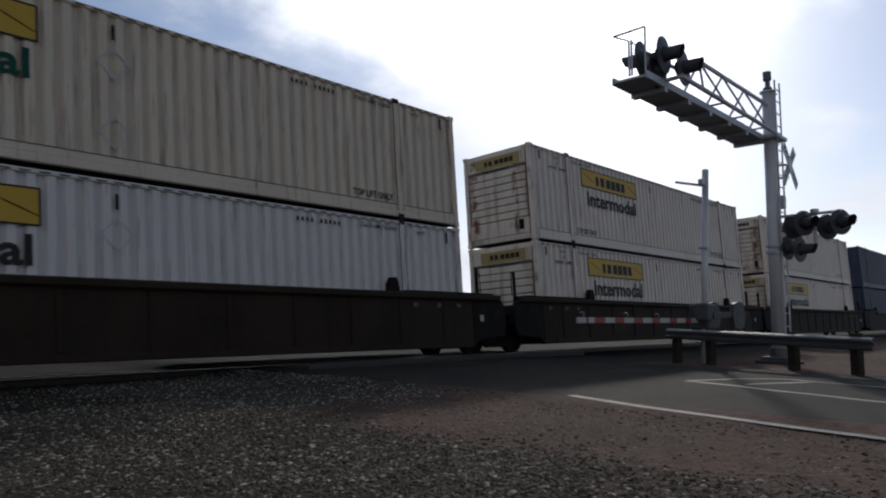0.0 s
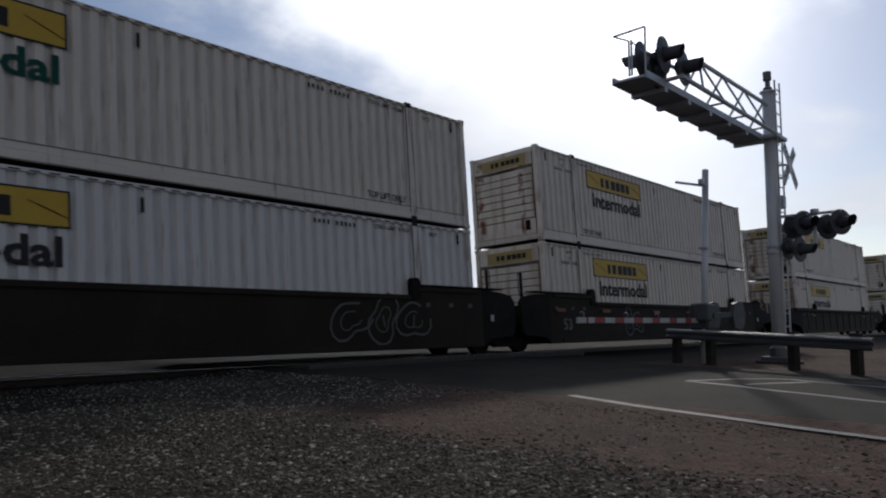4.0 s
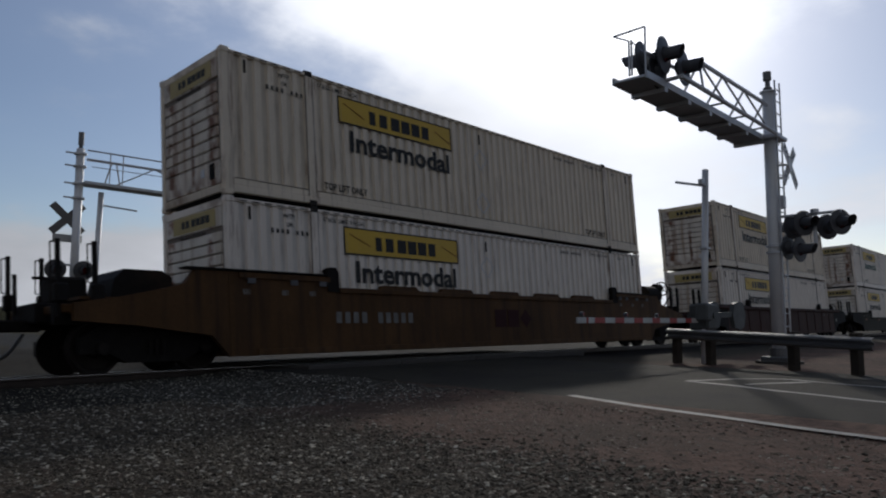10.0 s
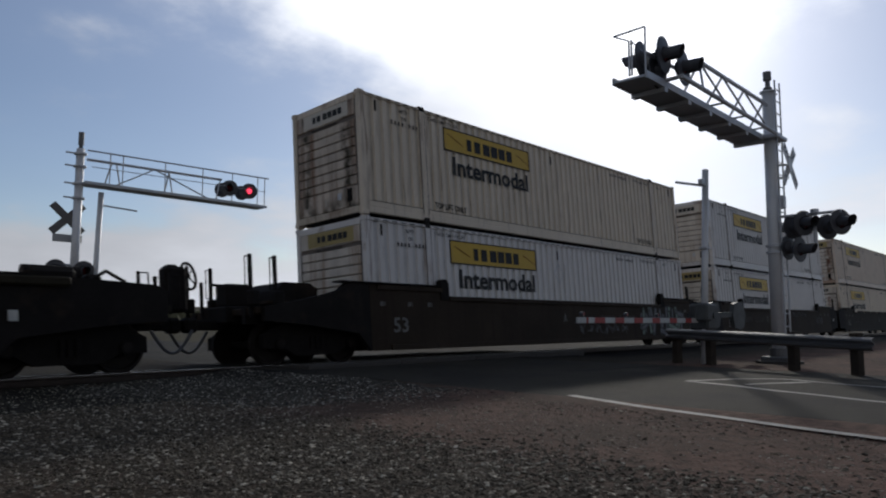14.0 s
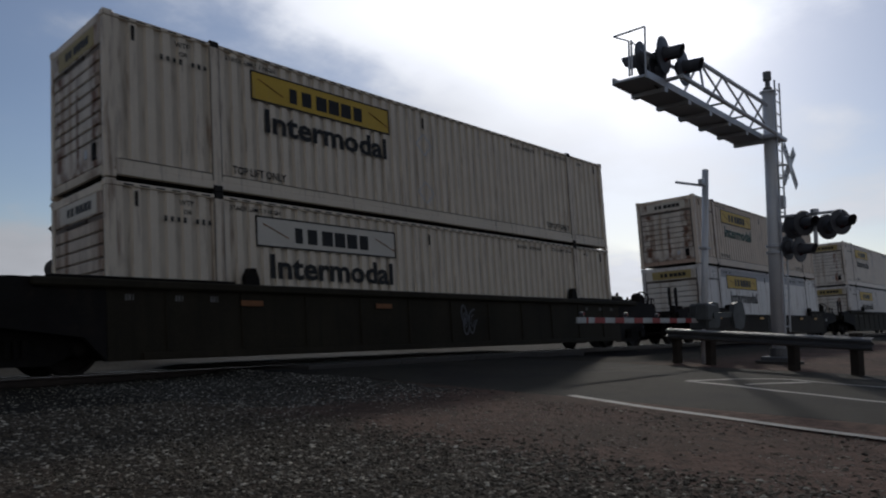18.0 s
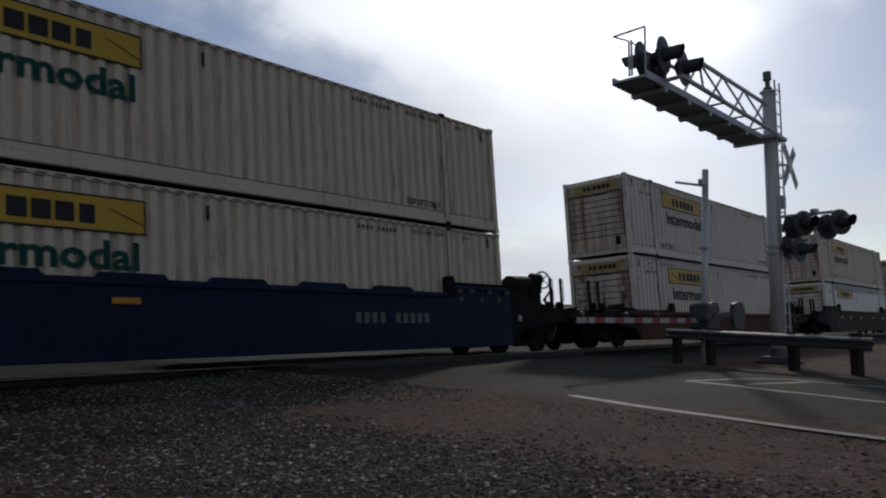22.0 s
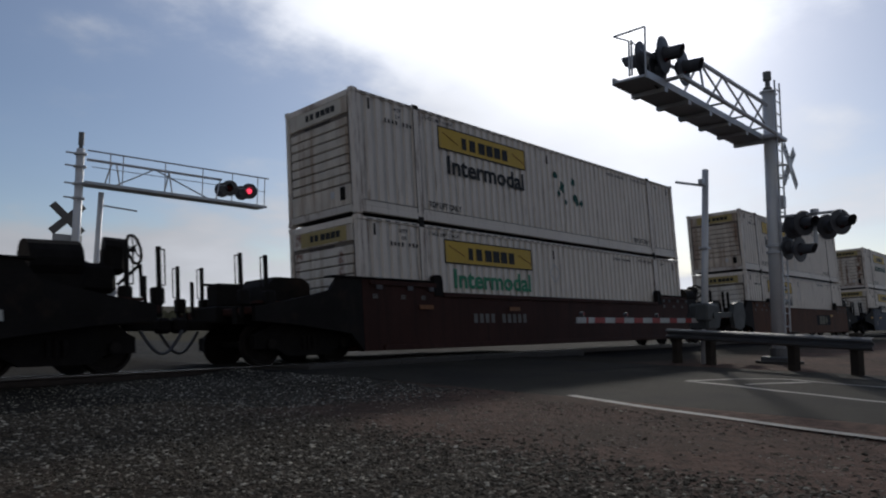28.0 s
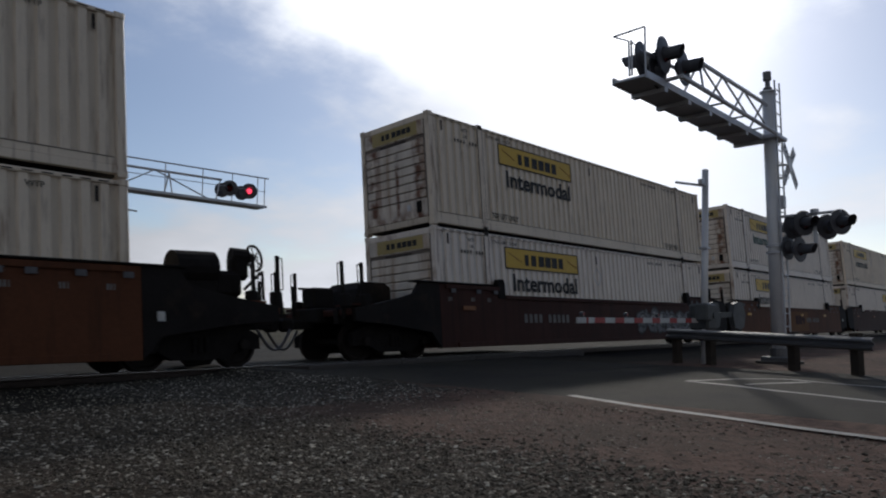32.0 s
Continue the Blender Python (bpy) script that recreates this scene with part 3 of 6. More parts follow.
    l(oil_shade_mask.outputs[0], soiled_shaded.inputs[0]), l(mix.outputs[2], soiled_shaded.inputs[6])
    soiled_shaded.inputs[7].default_value = (0.014, 0.012, 0.011, 1)
    mix = soiled_shaded
    # dry grass past the far side
    gr = nd("ShaderNodeMapRange")
    gr.inputs["From Min"].default_value, gr.inputs["From Max"].default_value = 12.0, 17.0
    l(sep.outputs[1], gr.inputs["Value"])
    grass = nd("ShaderNodeValToRGB")
    grass.color_ramp.elements[0].color, grass.color_ramp.elements[1].color = (0.03, 0.027, 0.016, 1), (0.085, 0.072, 0.04, 1)
    l(big.outputs["Fac"], grass.inputs[0])
    mix2 = nd("ShaderNodeMix")
    mix2.data_type = "RGBA"
    l(gr.outputs[0], mix2.inputs[0]), l(mix.outputs[2], mix2.inputs[6]), l(grass.outputs[0], mix2.inputs[7])
    l(mix2.outputs[2], bsdf.inputs["Base Color"])
    bump = nd("ShaderNodeBump")
    bump.inputs["Strength"].default_value, bump.inputs["Distance"].default_value = 0.4, 0.02
    l(vor.outputs["Distance"], bump.inputs["Height"]), l(bump.outputs[0], bsdf.inputs["Normal"])
    me.materials.append(m)
    return tagged(new("ground", me), "brown dirt and grey gravel ground beside a rail line", "ground", kind="structure")


build_ground()


def strip(name, xs_l, xs_r, ys, z, mat, label, category="road"):
    """A flat sheet between two edges given at each y."""
    vs, fs = [], []
    for y, a, b in zip(ys, xs_l, xs_r):
        vs += [(a, y, z), (b, y, z)]
    for i in range(len(ys) - 1):
        fs.append((2 * i, 2 * i + 1, 2 * i + 3, 2 * i + 2))
    me = bpy.data.meshes.new(name)
    me.from_pydata(vs, [], fs)
    me.materials.append(mat)
    return tagged(new(name, me), label, category, kind="structure")


def build_road():
    ys = [-400, -60, -20, -12] + list(np.arange(-11.5, 20, 0.5)) + [30, 60, 200, 400]
    rl = [ROAD_L + 0.06 * noise.noise(Vector((0, y * 1.3, 1))) for y in ys]
    rr = [ROAD_R + 0.06 * noise.noise(Vector((9, y * 1.3, 1))) for y in ys]
    road = strip("road", rl, rr, ys, -0.022, asphalt, "worn dark grey asphalt road crossing the track")
    # painted lines
    def line(pts, w, name, label):
        vs, fs = [], []
        for i, (x, y) in enumerate(pts):
            a = Vector(pts[min(i + 1, len(pts) - 1)]) - Vector(pts[max(i - 1, 0)])
            nn = Vector((-a.y, a.x)).normalized() * w / 2
            vs += [(x + nn.x, y + nn.y, -0.016), (x - nn.x, y - nn.y, -0.016)]
            if i:
                fs.append((2 * i - 2, 2 * i - 1, 2 * i + 1, 2 * i))
        me = bpy.data.meshes.new(name)
        me.from_pydata(vs, [], fs)
        me.materials.append(road_paint)
        ob = new(name, me)
        ob.parent = road
        tagged(ob, label)
    edge = [(7.62, -6.75), (7.2, -7.9), (6.98, -8.78), (6.75, -9.6), (6.6, -10.36), (6.4, -11.5), (6.3, -14), (6.3, -60)]
    line(edge, 0.14, "edge_line", "white painted edge line, worn")
    line([(10.66, -6.88), (10.42, -7.72), (10.1, -8.3), (9.85, -8.99), (9.62, -9.5), (9.4, -10.2), (9.2, -12), (9.2, -60)], 0.13, "lane_line", "worn white lane line")
    line([(10.7, -6.9), (11.62, -7.3), (12.08, -7.75), (12.12, -8.0), (11.87, -8.54), (11.69, -9.25), (11.4, -10.6), (11.3, -14)], 0.12, "lane_line", "worn white lane line")
    seam = Shape()
    for p0, p1 in (((11.2, -4.39), (11.93, -4.49)), ((11.93, -4.49), (12.9, -4.7)), ((12.9, -4.7), (13.82, -4.96))):
        seam.bar((*p0, -0.019), (*p1, -0.019), 0.1, 0.004)
    o_ = new("tar_seam", seam.mesh("tar_seam", seam_dark))
    o_.parent = road
    line([(10.74, -7.78), (11.25, -8.02), (11.79, -8.34)], 0.13, "road_mark", "worn white painted road mark")
    return road


build_road()
CANT = -3.07      # degrees: the track leans away from the camera
TRACK = pose(0, 0, 0, CANT)
RAIL_Z = 0.03


def build_track():
    for i, y in enumerate((0.55, 2.04)):
        ob = thing("rail", "steel rail with a polished running surface on wooden ties", "rail", TRACK, "rails of the track", "structure")
        prof = [(-0.075, -0.17), (0.075, -0.17), (0.075, -0.155), (0.012, -0.13), (0.012, -0.045), (0.037, -0.035), (0.037, -0.004), (-0.037, -0.004), (-0.037, -0.035), (-0.012, -0.045), (-0.012, -0.13), (-0.075, -0.155)]
        s = Shape()
        n = len(prof)
        s.add([(-700, y + a, RAIL_Z + b) for a, b in prof] + [(900, y + a, RAIL_Z + b) for a, b in prof],
              [(k, (k + 1) % n, n + (k + 1) % n, n + k) for k in range(n)])
        part("rail_web", s, rail_steel, ob)
        part("running_surface", Shape().box((100, y, RAIL_Z - 0.003), (1600, 0.066, 0.006)), rail_top, ob, "polished rail head")
    # ties, each a part of the track bed
    bed = thing("track_bed", "dark wooden ties bedded in grey ballast", "track", TRACK, kind="structure")
    tie = Shape().box((0, 1.295, RAIL_Z - 0.24), (0.22, 2.6, 0.15), None, 0.01).mesh("tie", tie_wood)
    for i in range(120):
        x = -8 + i * 0.52
        if ROAD_L - 0.3 < x < ROAD_R + 3.2:
            continue
        ob = part("tie", tie, None, bed)
        ob.location = (x, 0.03 * noise.noise(Vector((x, 0, 0))), 0.01 * noise.noise(Vector((x, 5, 0))))
    # concrete crossing panels
    cross = thing("crossing_panels", "grey concrete grade crossing panels between and beside the rails", "crossing", TRACK, kind="structure")
    for y0, y1 in ((-0.75, 0.5), (0.64, 1.95), (2.14, 3.3)):
        pm = Shape().box((0, (y0 + y1) / 2, RAIL_Z - 0.09), (2.4, y1 - y0, 0.16), None, 0.015).mesh("crossing_panel", concrete)
        for k in range(4):
            part("crossing_panel", pm, None, cross).location = (ROAD_L + 1.9 + 2.42 * k, 0, 0)


build_track()


# ---- the train ----
CL, CW, CH = 16.154, 2.591, 2.896
mesh_store = {}


def stored(key, make):
    if key not in mesh_store:
        mesh_store[key] = make()
    return mesh_store[key]


def corrugated(x0, x1, z0, z1, y, out, pitch=0.28, depth=0.045):
    """A sheet with upright corrugations between x0 and x1; out is the side that it faces."""
    n = max(1, round((x1 - x0) / pitch))
    p = (x1 - x0) / n
    line = []
    for i in range(n):
        a = x0 + i * p
        line += [(a, 0), (a + 0.44 * p, 0), (a + 0.54 * p, depth), (a + 0.90 * p, depth)]
    line.append((x1, 0))
    s = Shape()
    k = len(line)
    s.add([(x, y - out * d, z0) for x, d in line] + [(x, y - out * d, z1) for x, d in line], [(i, i + 1, k + i + 1, k + i) for i in range(k - 1)])
    return s


def recoloured(me, mat):
    me = me.copy()
    me.materials.clear()
    me.materials.append(mat)
    return me


def container_meshes(col, kind):
    mat = paint.get(col) or rusty
    g = {}
    P1, P2 = 2.02, CL - 2.02          # lift posts, at the places of a 40 foot box
    z0, z1 = 0.33, CH - 0.1

    def side(y, out):
        s = Shape()
        for a, b in ((0.14, P1 - 0.09), (P1 + 0.09, P2 - 0.09), (P2 + 0.09, CL - 0.14)):
            if kind == "plate":
                s.box(((a + b) / 2, y - out * 0.03, (z0 + z1) / 2), (b - a, 0.02, z1 - z0))
            else:
                c = corrugated(a, b, z0, z1, y, out)
                s.add(c.v, c.f)
        return s.mesh("side_panel", mat)

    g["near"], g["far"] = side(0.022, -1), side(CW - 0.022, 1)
    g["sheet"] = Shape().box((0, 0.03, (z0 + z1) / 2), (1.19, 0.02, z1 - z0), None, 0.004).mesh("side_sheet", mat)
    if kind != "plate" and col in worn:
        # darker paint in the hollows: weathering and the recess's shade in one colour
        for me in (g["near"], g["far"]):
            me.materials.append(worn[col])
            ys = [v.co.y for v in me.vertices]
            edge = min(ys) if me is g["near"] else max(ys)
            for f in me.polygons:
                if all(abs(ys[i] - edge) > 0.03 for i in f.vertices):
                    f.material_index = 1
    s = Shape()
    s.box((CL / 2, 0.06, 0.128), (CL - 0.2, 0.11, 0.145), None, 0.012).box((CL / 2, 0.045, 0.265), (CL - 0.2, 0.06, 0.135), None, 0.012)
    g["bottom_near"] = s.mesh("bottom_rail", mat)
    g["bottom_far"] = Shape().box((CL / 2, CW - 0.055, 0.195), (CL - 0.2, 0.11, 0.28), None, 0.012).mesh("bottom_rail", mat)
    s = Shape().box((CL / 2, 0.045, CH - 0.07), (CL - 0.2, 0.09, 0.075), None, 0.012)
    g["top_near"] = s.mesh("top_rail", mat)
    g["top_far"] = Shape().box((CL / 2, CW - 0.045, CH - 0.07), (CL - 0.2, 0.09, 0.075), None, 0.012).mesh("top_rail", mat)
    g["roof"] = Shape().box((CL / 2, CW / 2, CH - 0.06), (CL - 0.1, CW - 0.16, 0.03)).mesh("roof", mat)
    g["floor"] = Shape().box((CL / 2, CW / 2, 0.13), (CL - 0.1, CW - 0.24, 0.12)).mesh("floor", seam_dark)
    g["post"] = Shape().box((0, 0, CH / 2), (0.16, 0.14, CH - 0.22), None, 0.015).box((0, 0, CH - 0.06), (0.18, 0.165, 0.12), None, 0.015).box((0, 0, 0.06), (0.18, 0.165, 0.12), None, 0.015).mesh("corner_post", mat)
    g["lift"] = Shape().box((0, 0, CH / 2), (0.17, 0.06, CH - 0.2), None, 0.01).mesh("lift_post", mat)
    g["casting"] = Shape().box((0, 0, 0.0), (0.19, 0.12, 0.13), None, 0.015).mesh("lift_casting", seam_dark if col != "navy" else mat)
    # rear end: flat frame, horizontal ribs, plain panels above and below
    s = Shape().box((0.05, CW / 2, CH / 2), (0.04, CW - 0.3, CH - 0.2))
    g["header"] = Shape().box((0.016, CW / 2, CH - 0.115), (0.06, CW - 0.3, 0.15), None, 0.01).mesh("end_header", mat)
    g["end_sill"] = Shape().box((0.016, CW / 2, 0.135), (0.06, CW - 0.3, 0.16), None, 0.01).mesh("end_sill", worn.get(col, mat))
    # backing painted dark, so that the gaps behind the ribs look shaded
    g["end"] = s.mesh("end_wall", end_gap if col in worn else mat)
    s = Shape()
    for i in range(7):
        s.box((0.022, CW / 2, 0.82 + 0.22 * i), (0.05, CW - 0.42, 0.195), None, 0.02)
    s.box((0.022, CW / 2, 2.53), (0.05, CW - 0.36, 0.4), None, 0.01).box((0.022, CW / 2, 0.46), (0.05, CW - 0.36, 0.46), None, 0.01)
    g["ribs"] = s.mesh("end_ribs", end_dirt if col in worn else mat)
    g["placard"] = Shape().box((-0.006, CW / 2 - 0.05, 2.53), (0.012, 1.7, 0.34), None, 0.003).mesh("placard", placard_yellow)
    g["placard_w"] = recoloured(g["placard"], faded)
    for i, (dy, wd) in enumerate(((0.42, 0.12), (0.24, 0.14), (0.0, 0.16), (-0.19, 0.16), (-0.38, 0.16), (-0.56, 0.14))):
        g["placard_bar", i] = Shape().box((-0.014, CW / 2 - 0.05 + dy, 2.53), (0.006, wd, 0.15)).mesh("placard_mark", ink_dark)
    g["vent"] = Shape().box((-0.01, 0.45, 0.5), (0.03, 0.17, 0.3), None, 0.008).mesh("document_box", steel_dark)
    g["plate"] = Shape().box((-0.008, 0.82, 0.52), (0.02, 0.13, 0.16), None, 0.006).mesh("data_plate", galv)
    g["front"] = Shape().box((CL - 0.05, CW / 2, CH / 2), (0.05, CW - 0.26, CH - 0.1)).mesh("front_wall", mat)
    return g


def side_marks():
    g = {}
    g["logo_y"] = Shape().box((4.62, 0.014, 2.27), (3.62, 0.012, 0.56), None, 0.003).mesh("logo_panel", yellow)
    g["logo_w"] = Shape().box((4.62, 0.014, 2.27), (3.62, 0.012, 0.56), None, 0.003).mesh("logo_panel", faded)
    s = Shape()
    for c, w in (((4.62, 2.555), (3.66, 0.03)), ((4.62, 1.985), (3.66, 0.03)), ((2.8, 2.27), (0.03, 0.58)), ((6.44, 2.27), (0.03, 0.58))):
        s.box((c[0], 0.01, c[1]), (w[0], 0.014, w[1]))
    g["border"] = s.mesh("logo_border", ink_dark)
    # the brand mark as plain bars
    for w in (0.18, 0.24, 0.28):
        g["bar", w] = Shape().box((0, 0, 0), (w, 0.006, 0.31)).mesh("brand_bar", ink_dark)
    s = Shape()
    for k in (0, 1):
        for j in range(4):
            a = Vector((2.95 + 2.9 * k + 0.12 * j, 0.005, 2.42 - 0.05 * j - 0.05 * k))
            s.bar(a, a + Vector((0.22, 0, -0.09)), 0.006, 0.02)
    g["emblem"] = s.mesh("emblem", ink_brown)
    for key, ink in (("word", ink_green), ("word_k", ink_dark), ("word_g", ink_pale_green)):
        g[key] = lettering("Intermodal", 0.49, ink, 3.25, 0.028)
    g["top_lift"] = lettering("TOP LIFT ONLY", 0.16, ink_dark, 1.2, 0.02)
    g["stack"] = lettering("STACK LIMIT 3 HIGH", 0.09, ink_dark, 1.1, 0.01)
    g["or"] = lettering("OR", 0.09, ink_dark, 0.16, 0.01)
    g["wtp"] = lettering("WTP", 0.1, ink_dark, 0.28, 0.01)
    s = Shape()
    for i in range(10):
        if i != 4:
            s.box((0.118 * i, 0, 0.045), (0.05, 0.004, 0.085 if i % 3 else 0.1))
    g["number"] = s.mesh("number_mark", ink_dark)
    s = Shape()
    r, w = 0.27, 0.022
    for a, b in (((0, r), (r, 0)), ((r, 0), (0, -r)), ((0, -r), (-r, 0)), ((-r, 0), (0, r))):
        s.bar((a[0], 0, a[1]), (b[0], 0, b[1]), 0.008, w)
    g["diamond"] = s.mesh("placard_holder", galv)
    g["slot"] = Shape().box((0, 0, 0), (0.05, 0.012, 0.26)).mesh("vent_slot", seam_dark)
    s = Shape()
    for i in range(56):
        s.box((0.36 + i * 0.28, -0.004, CH - 0.075), (0.16, 0.01, 0.02))
    g["rivets"] = s.mesh("slotted_strip", seam_dark)
    return g


def build_container(top, spec, rng, end_tone="", doors=False, blotched=False):
    """spec: paint, wall kind, logo (y yellow, w faded, n none), word (g green, k black, p pale, n none)."""
    col, kind, logo, word = spec
    g = stored(("box", col, kind), lambda: container_meshes(col, kind))
    mk = stored("marks", side_marks)
    tone = {"white": "white", "cream": "cream", "cool": "bluish white", "tan": "tan-white", "navy": "dark blue", "rust": "rust-streaked white"}[col]
    where = "stacked on another container" if top else "sunk in a well car"
    ob = thing("shipping_container", f"{tone} {'smooth-sided' if kind == 'plate' else 'corrugated'} steel 53 foot container, {where}", "container", None, "containers of the train")
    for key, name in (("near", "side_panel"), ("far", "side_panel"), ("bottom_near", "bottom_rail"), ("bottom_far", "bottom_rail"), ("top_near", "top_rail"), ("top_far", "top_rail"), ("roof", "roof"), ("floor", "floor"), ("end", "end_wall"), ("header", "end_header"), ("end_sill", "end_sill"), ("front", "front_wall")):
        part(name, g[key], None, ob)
    if col in worn:
        tone_ = rng.choice(("end_spotted", "end_dirt", "end_corroded", "end_rust", "end_corroded")) if top else rng.choice(("end_clean", "end_spotted", "end_dirt"))
        tone_ = end_tone or tone_
        mat_, label_ = END_PAINT[tone_]
        if doors:
            for y in (CW / 4 + 0.03, CW * 3 / 4 - 0.03):
                part("door", stored("door_leaf", lambda: Shape().box((0.02, 0, 1.42), (0.05, CW / 2 - 0.2, 2.3), None, 0.012).mesh("door", end_dirt)), None, ob, "pale container door").location = (0, y, 0)
            for y in (0.42, 0.95, 1.64, 2.17):
                part("lock_rod", stored("lock_rod", lambda: Shape().tube((-0.03, 0, 0.2), (-0.03, 0, 2.72), 0.024, 8).box((-0.02, 0, 0.4), (0.05, 0.09, 0.14), None, 0.01).box((-0.02, 0, 2.5), (0.05, 0.09, 0.12), None, 0.01).mesh("lock_rod", rod_steel)), None, ob, "dark steel door rod").location = (0, y, 0)
        else:
            part("end_ribs", stored(("ribs", tone_), lambda: recoloured(g["ribs"], mat_)), None, ob, label_)
            part("grab_bar", stored("grab_bar", lambda: Shape().box((-0.025, CW / 2, 2.27), (0.03, 0.95, 0.035), None, 0.006).box((-0.01, CW / 2 - 0.42, 2.27), (0.04, 0.05, 0.06)).box((-0.01, CW / 2 + 0.42, 2.27), (0.04, 0.05, 0.06)).mesh("grab_bar", rod_steel)), None, ob, "dark steel grab bar")
    else:
        part("end_ribs", g["ribs"], None, ob)
    for x, y in ((0.08, 0.07), (0.08, CW - 0.07), (CL - 0.08, 0.07), (CL - 0.08, CW - 0.07)):
        part("corner_post", g["post"], None, ob).location = (x, y, 0)
    for x in (2.02, CL - 2.02):
        for y in (0.025, CW - 0.025):
            part("lift_post", g["lift"], None, ob).location = (x, y, 0)
        for z in (CH - 0.05, 0.065):
            part("lift_casting", g["casting"], None, ob, "dark steel lift casting").location = (x, 0.05, z)
    if kind == "plate":
        for x in [2.74 + 1.207 * i for i in range(10)] + [0.86, 1.33, CL - 0.86, CL - 1.33][::2]:
            part("side_sheet", g["sheet"], None, ob).location = (x, 0, 0)
        part("upper_band", stored("band", lambda: Shape().box((CL / 2, 0.016, CH - 0.28), (CL - 4.4, 0.004, 0.34)).mesh("upper_band", band_grey)), None, ob, "dull grey band below the top rail")
    part("rail_seam", stored("rail_seam", lambda: Shape().box((CL / 2, 0.012, 0.336), (CL - 0.45, 0.012, 0.014)).mesh("rail_seam", seam_grime)), None, ob, "grimy seam above the bottom rail")
    for x in (2.02, CL - 2.02):
        for dx in (-0.092, 0.092):
            part("post_seam", stored("post_seam", lambda: Shape().box((0, 0.012, CH / 2 + 0.04), (0.014, 0.02, CH - 0.34)).mesh("post_seam", seam_grime)), None, ob).location = (x + dx, 0, 0)
    tagged(part("slotted_strip", mk["rivets"], None, ob), kind="stuff")
    if col == "navy":
        return ob
    part("document_box", g["vent"], None, ob)
    part("data_plate", g["plate"], None, ob)
    white_ = rng.random() < 0.12 or (logo == "w" and not top)
    part("placard", g["placard_w" if white_ else "placard"], None, ob, "faded white placard" if white_ else "yellow placard")
    for i in range(6):
        part("placard_mark", g["placard_bar", i], None, ob)

    def put(name, me, x, z, y=0.008, label=""):
        o = part(name, me, None, ob, label)
        o.location = (x, y, z)
        if name in ("number_mark", "emblem"):
            tagged(o, kind="stuff")

    if blotched:
        for i, (x, z, r) in enumerate(((8.0, 2.1, 0.14), (8.35, 1.75, 0.2), (8.15, 1.55, 0.1), (9.0, 2.0, 0.16), (9.1, 1.45, 0.2), (9.4, 1.35, 0.12), (8.5, 1.3, 0.1))):
            br = random.Random(i)
            ring = [(r * br.uniform(0.4, 1.0) * math.cos(6.283 * k / 9), r * br.uniform(0.5, 1.2) * math.sin(6.283 * k / 9)) for k in range(9)]
            put("paint_blotch", Shape().prism(ring, -0.002, 0.002).mesh("paint_blotch", ink_green), x, z, 0.016, "dark green paint blotch")
    shift = 0.0
    if logo == "f":
        shift = 7.2
        logo = "y"
    if logo != "n":
        for i, w in enumerate((0.18, 0.24, 0.28, 0.28, 0.28, 0.24)):
            put("brand_bar", mk["bar", w], shift + 3.78 + i * 0.335 + (0.05 if i > 1 else 0), 2.25, 0.005)
        for key in ("logo_" + logo, "border", "emblem"):
            put({"border": "logo_border", "emblem": "emblem"}.get(key, "logo_panel"), mk[key], shift, 0, 0, "yellow logo panel" if key == "logo_y" else "")
    if word != "n":
        put("lettering", mk[{"g": "word", "k": "word_k", "p": "word_g"}[word]], 3.08 + shift, 1.35, 0.006, "dark lettering")
    if top:
        put("lettering", mk["top_lift"], 2.33, 0.4)
        put("lettering", mk["top_lift"], 12.7, 0.4)
    put("lettering", mk["stack"], 2.25, 2.62)
    put("lettering", mk["stack"], 12.85, 2.62)
    put("lettering", mk["wtp"], 1.25, 2.58)
    put("lettering", mk["wtp"], 14.6, 2.58)
    put("lettering", mk["or"], 1.33, 2.42)
    put("number_mark", mk["number"], 1.0, 2.27)
    put("number_mark", mk["number"], 11.2, 2.58)
    put("vent_slot", mk["slot"], 0.5, 2.6)
    put("vent_slot", mk["slot"], 15.65, 2.6)
    put("vent_slot", mk["slot"], 7.6, 2.5)
    if rng.random() < 0.6:
        put("placard_holder", mk["diamond"], 7.6, 1.95)
        if top:
            put("placard_holder", mk["diamond"], 7.6, 0.75)
    return ob


def end_outline(joint, top, flat):
    """The side of a well unit's end, in x past the box's end and z; a joint end is short, a coupler end long."""
    if joint:
        return [(0.26, 0.235), (0.5, 0.42), (1.5, 0.5), (1.6, 0.8), (1.6, top - 0.3), (1.46, top - 0.13), (1.0, top - 0.05), (0.26, top)]
    if flat:
        return [(0.26, 0.235), (0.6, 0.62), (1.9, 0.8), (2.9, 0.88), (2.9, top - 0.16), (2.7, top - 0.06), (1.6, top), (0.26, top)]
    return [(0.26, 0.235), (0.6, 0.62), (1.9, 0.8), (2.9, 0.88), (2.9, 1.16), (2.2, 1.27), (1.5, 1.42), (1.1, 1.52), (0.9, top), (0.26, top)]


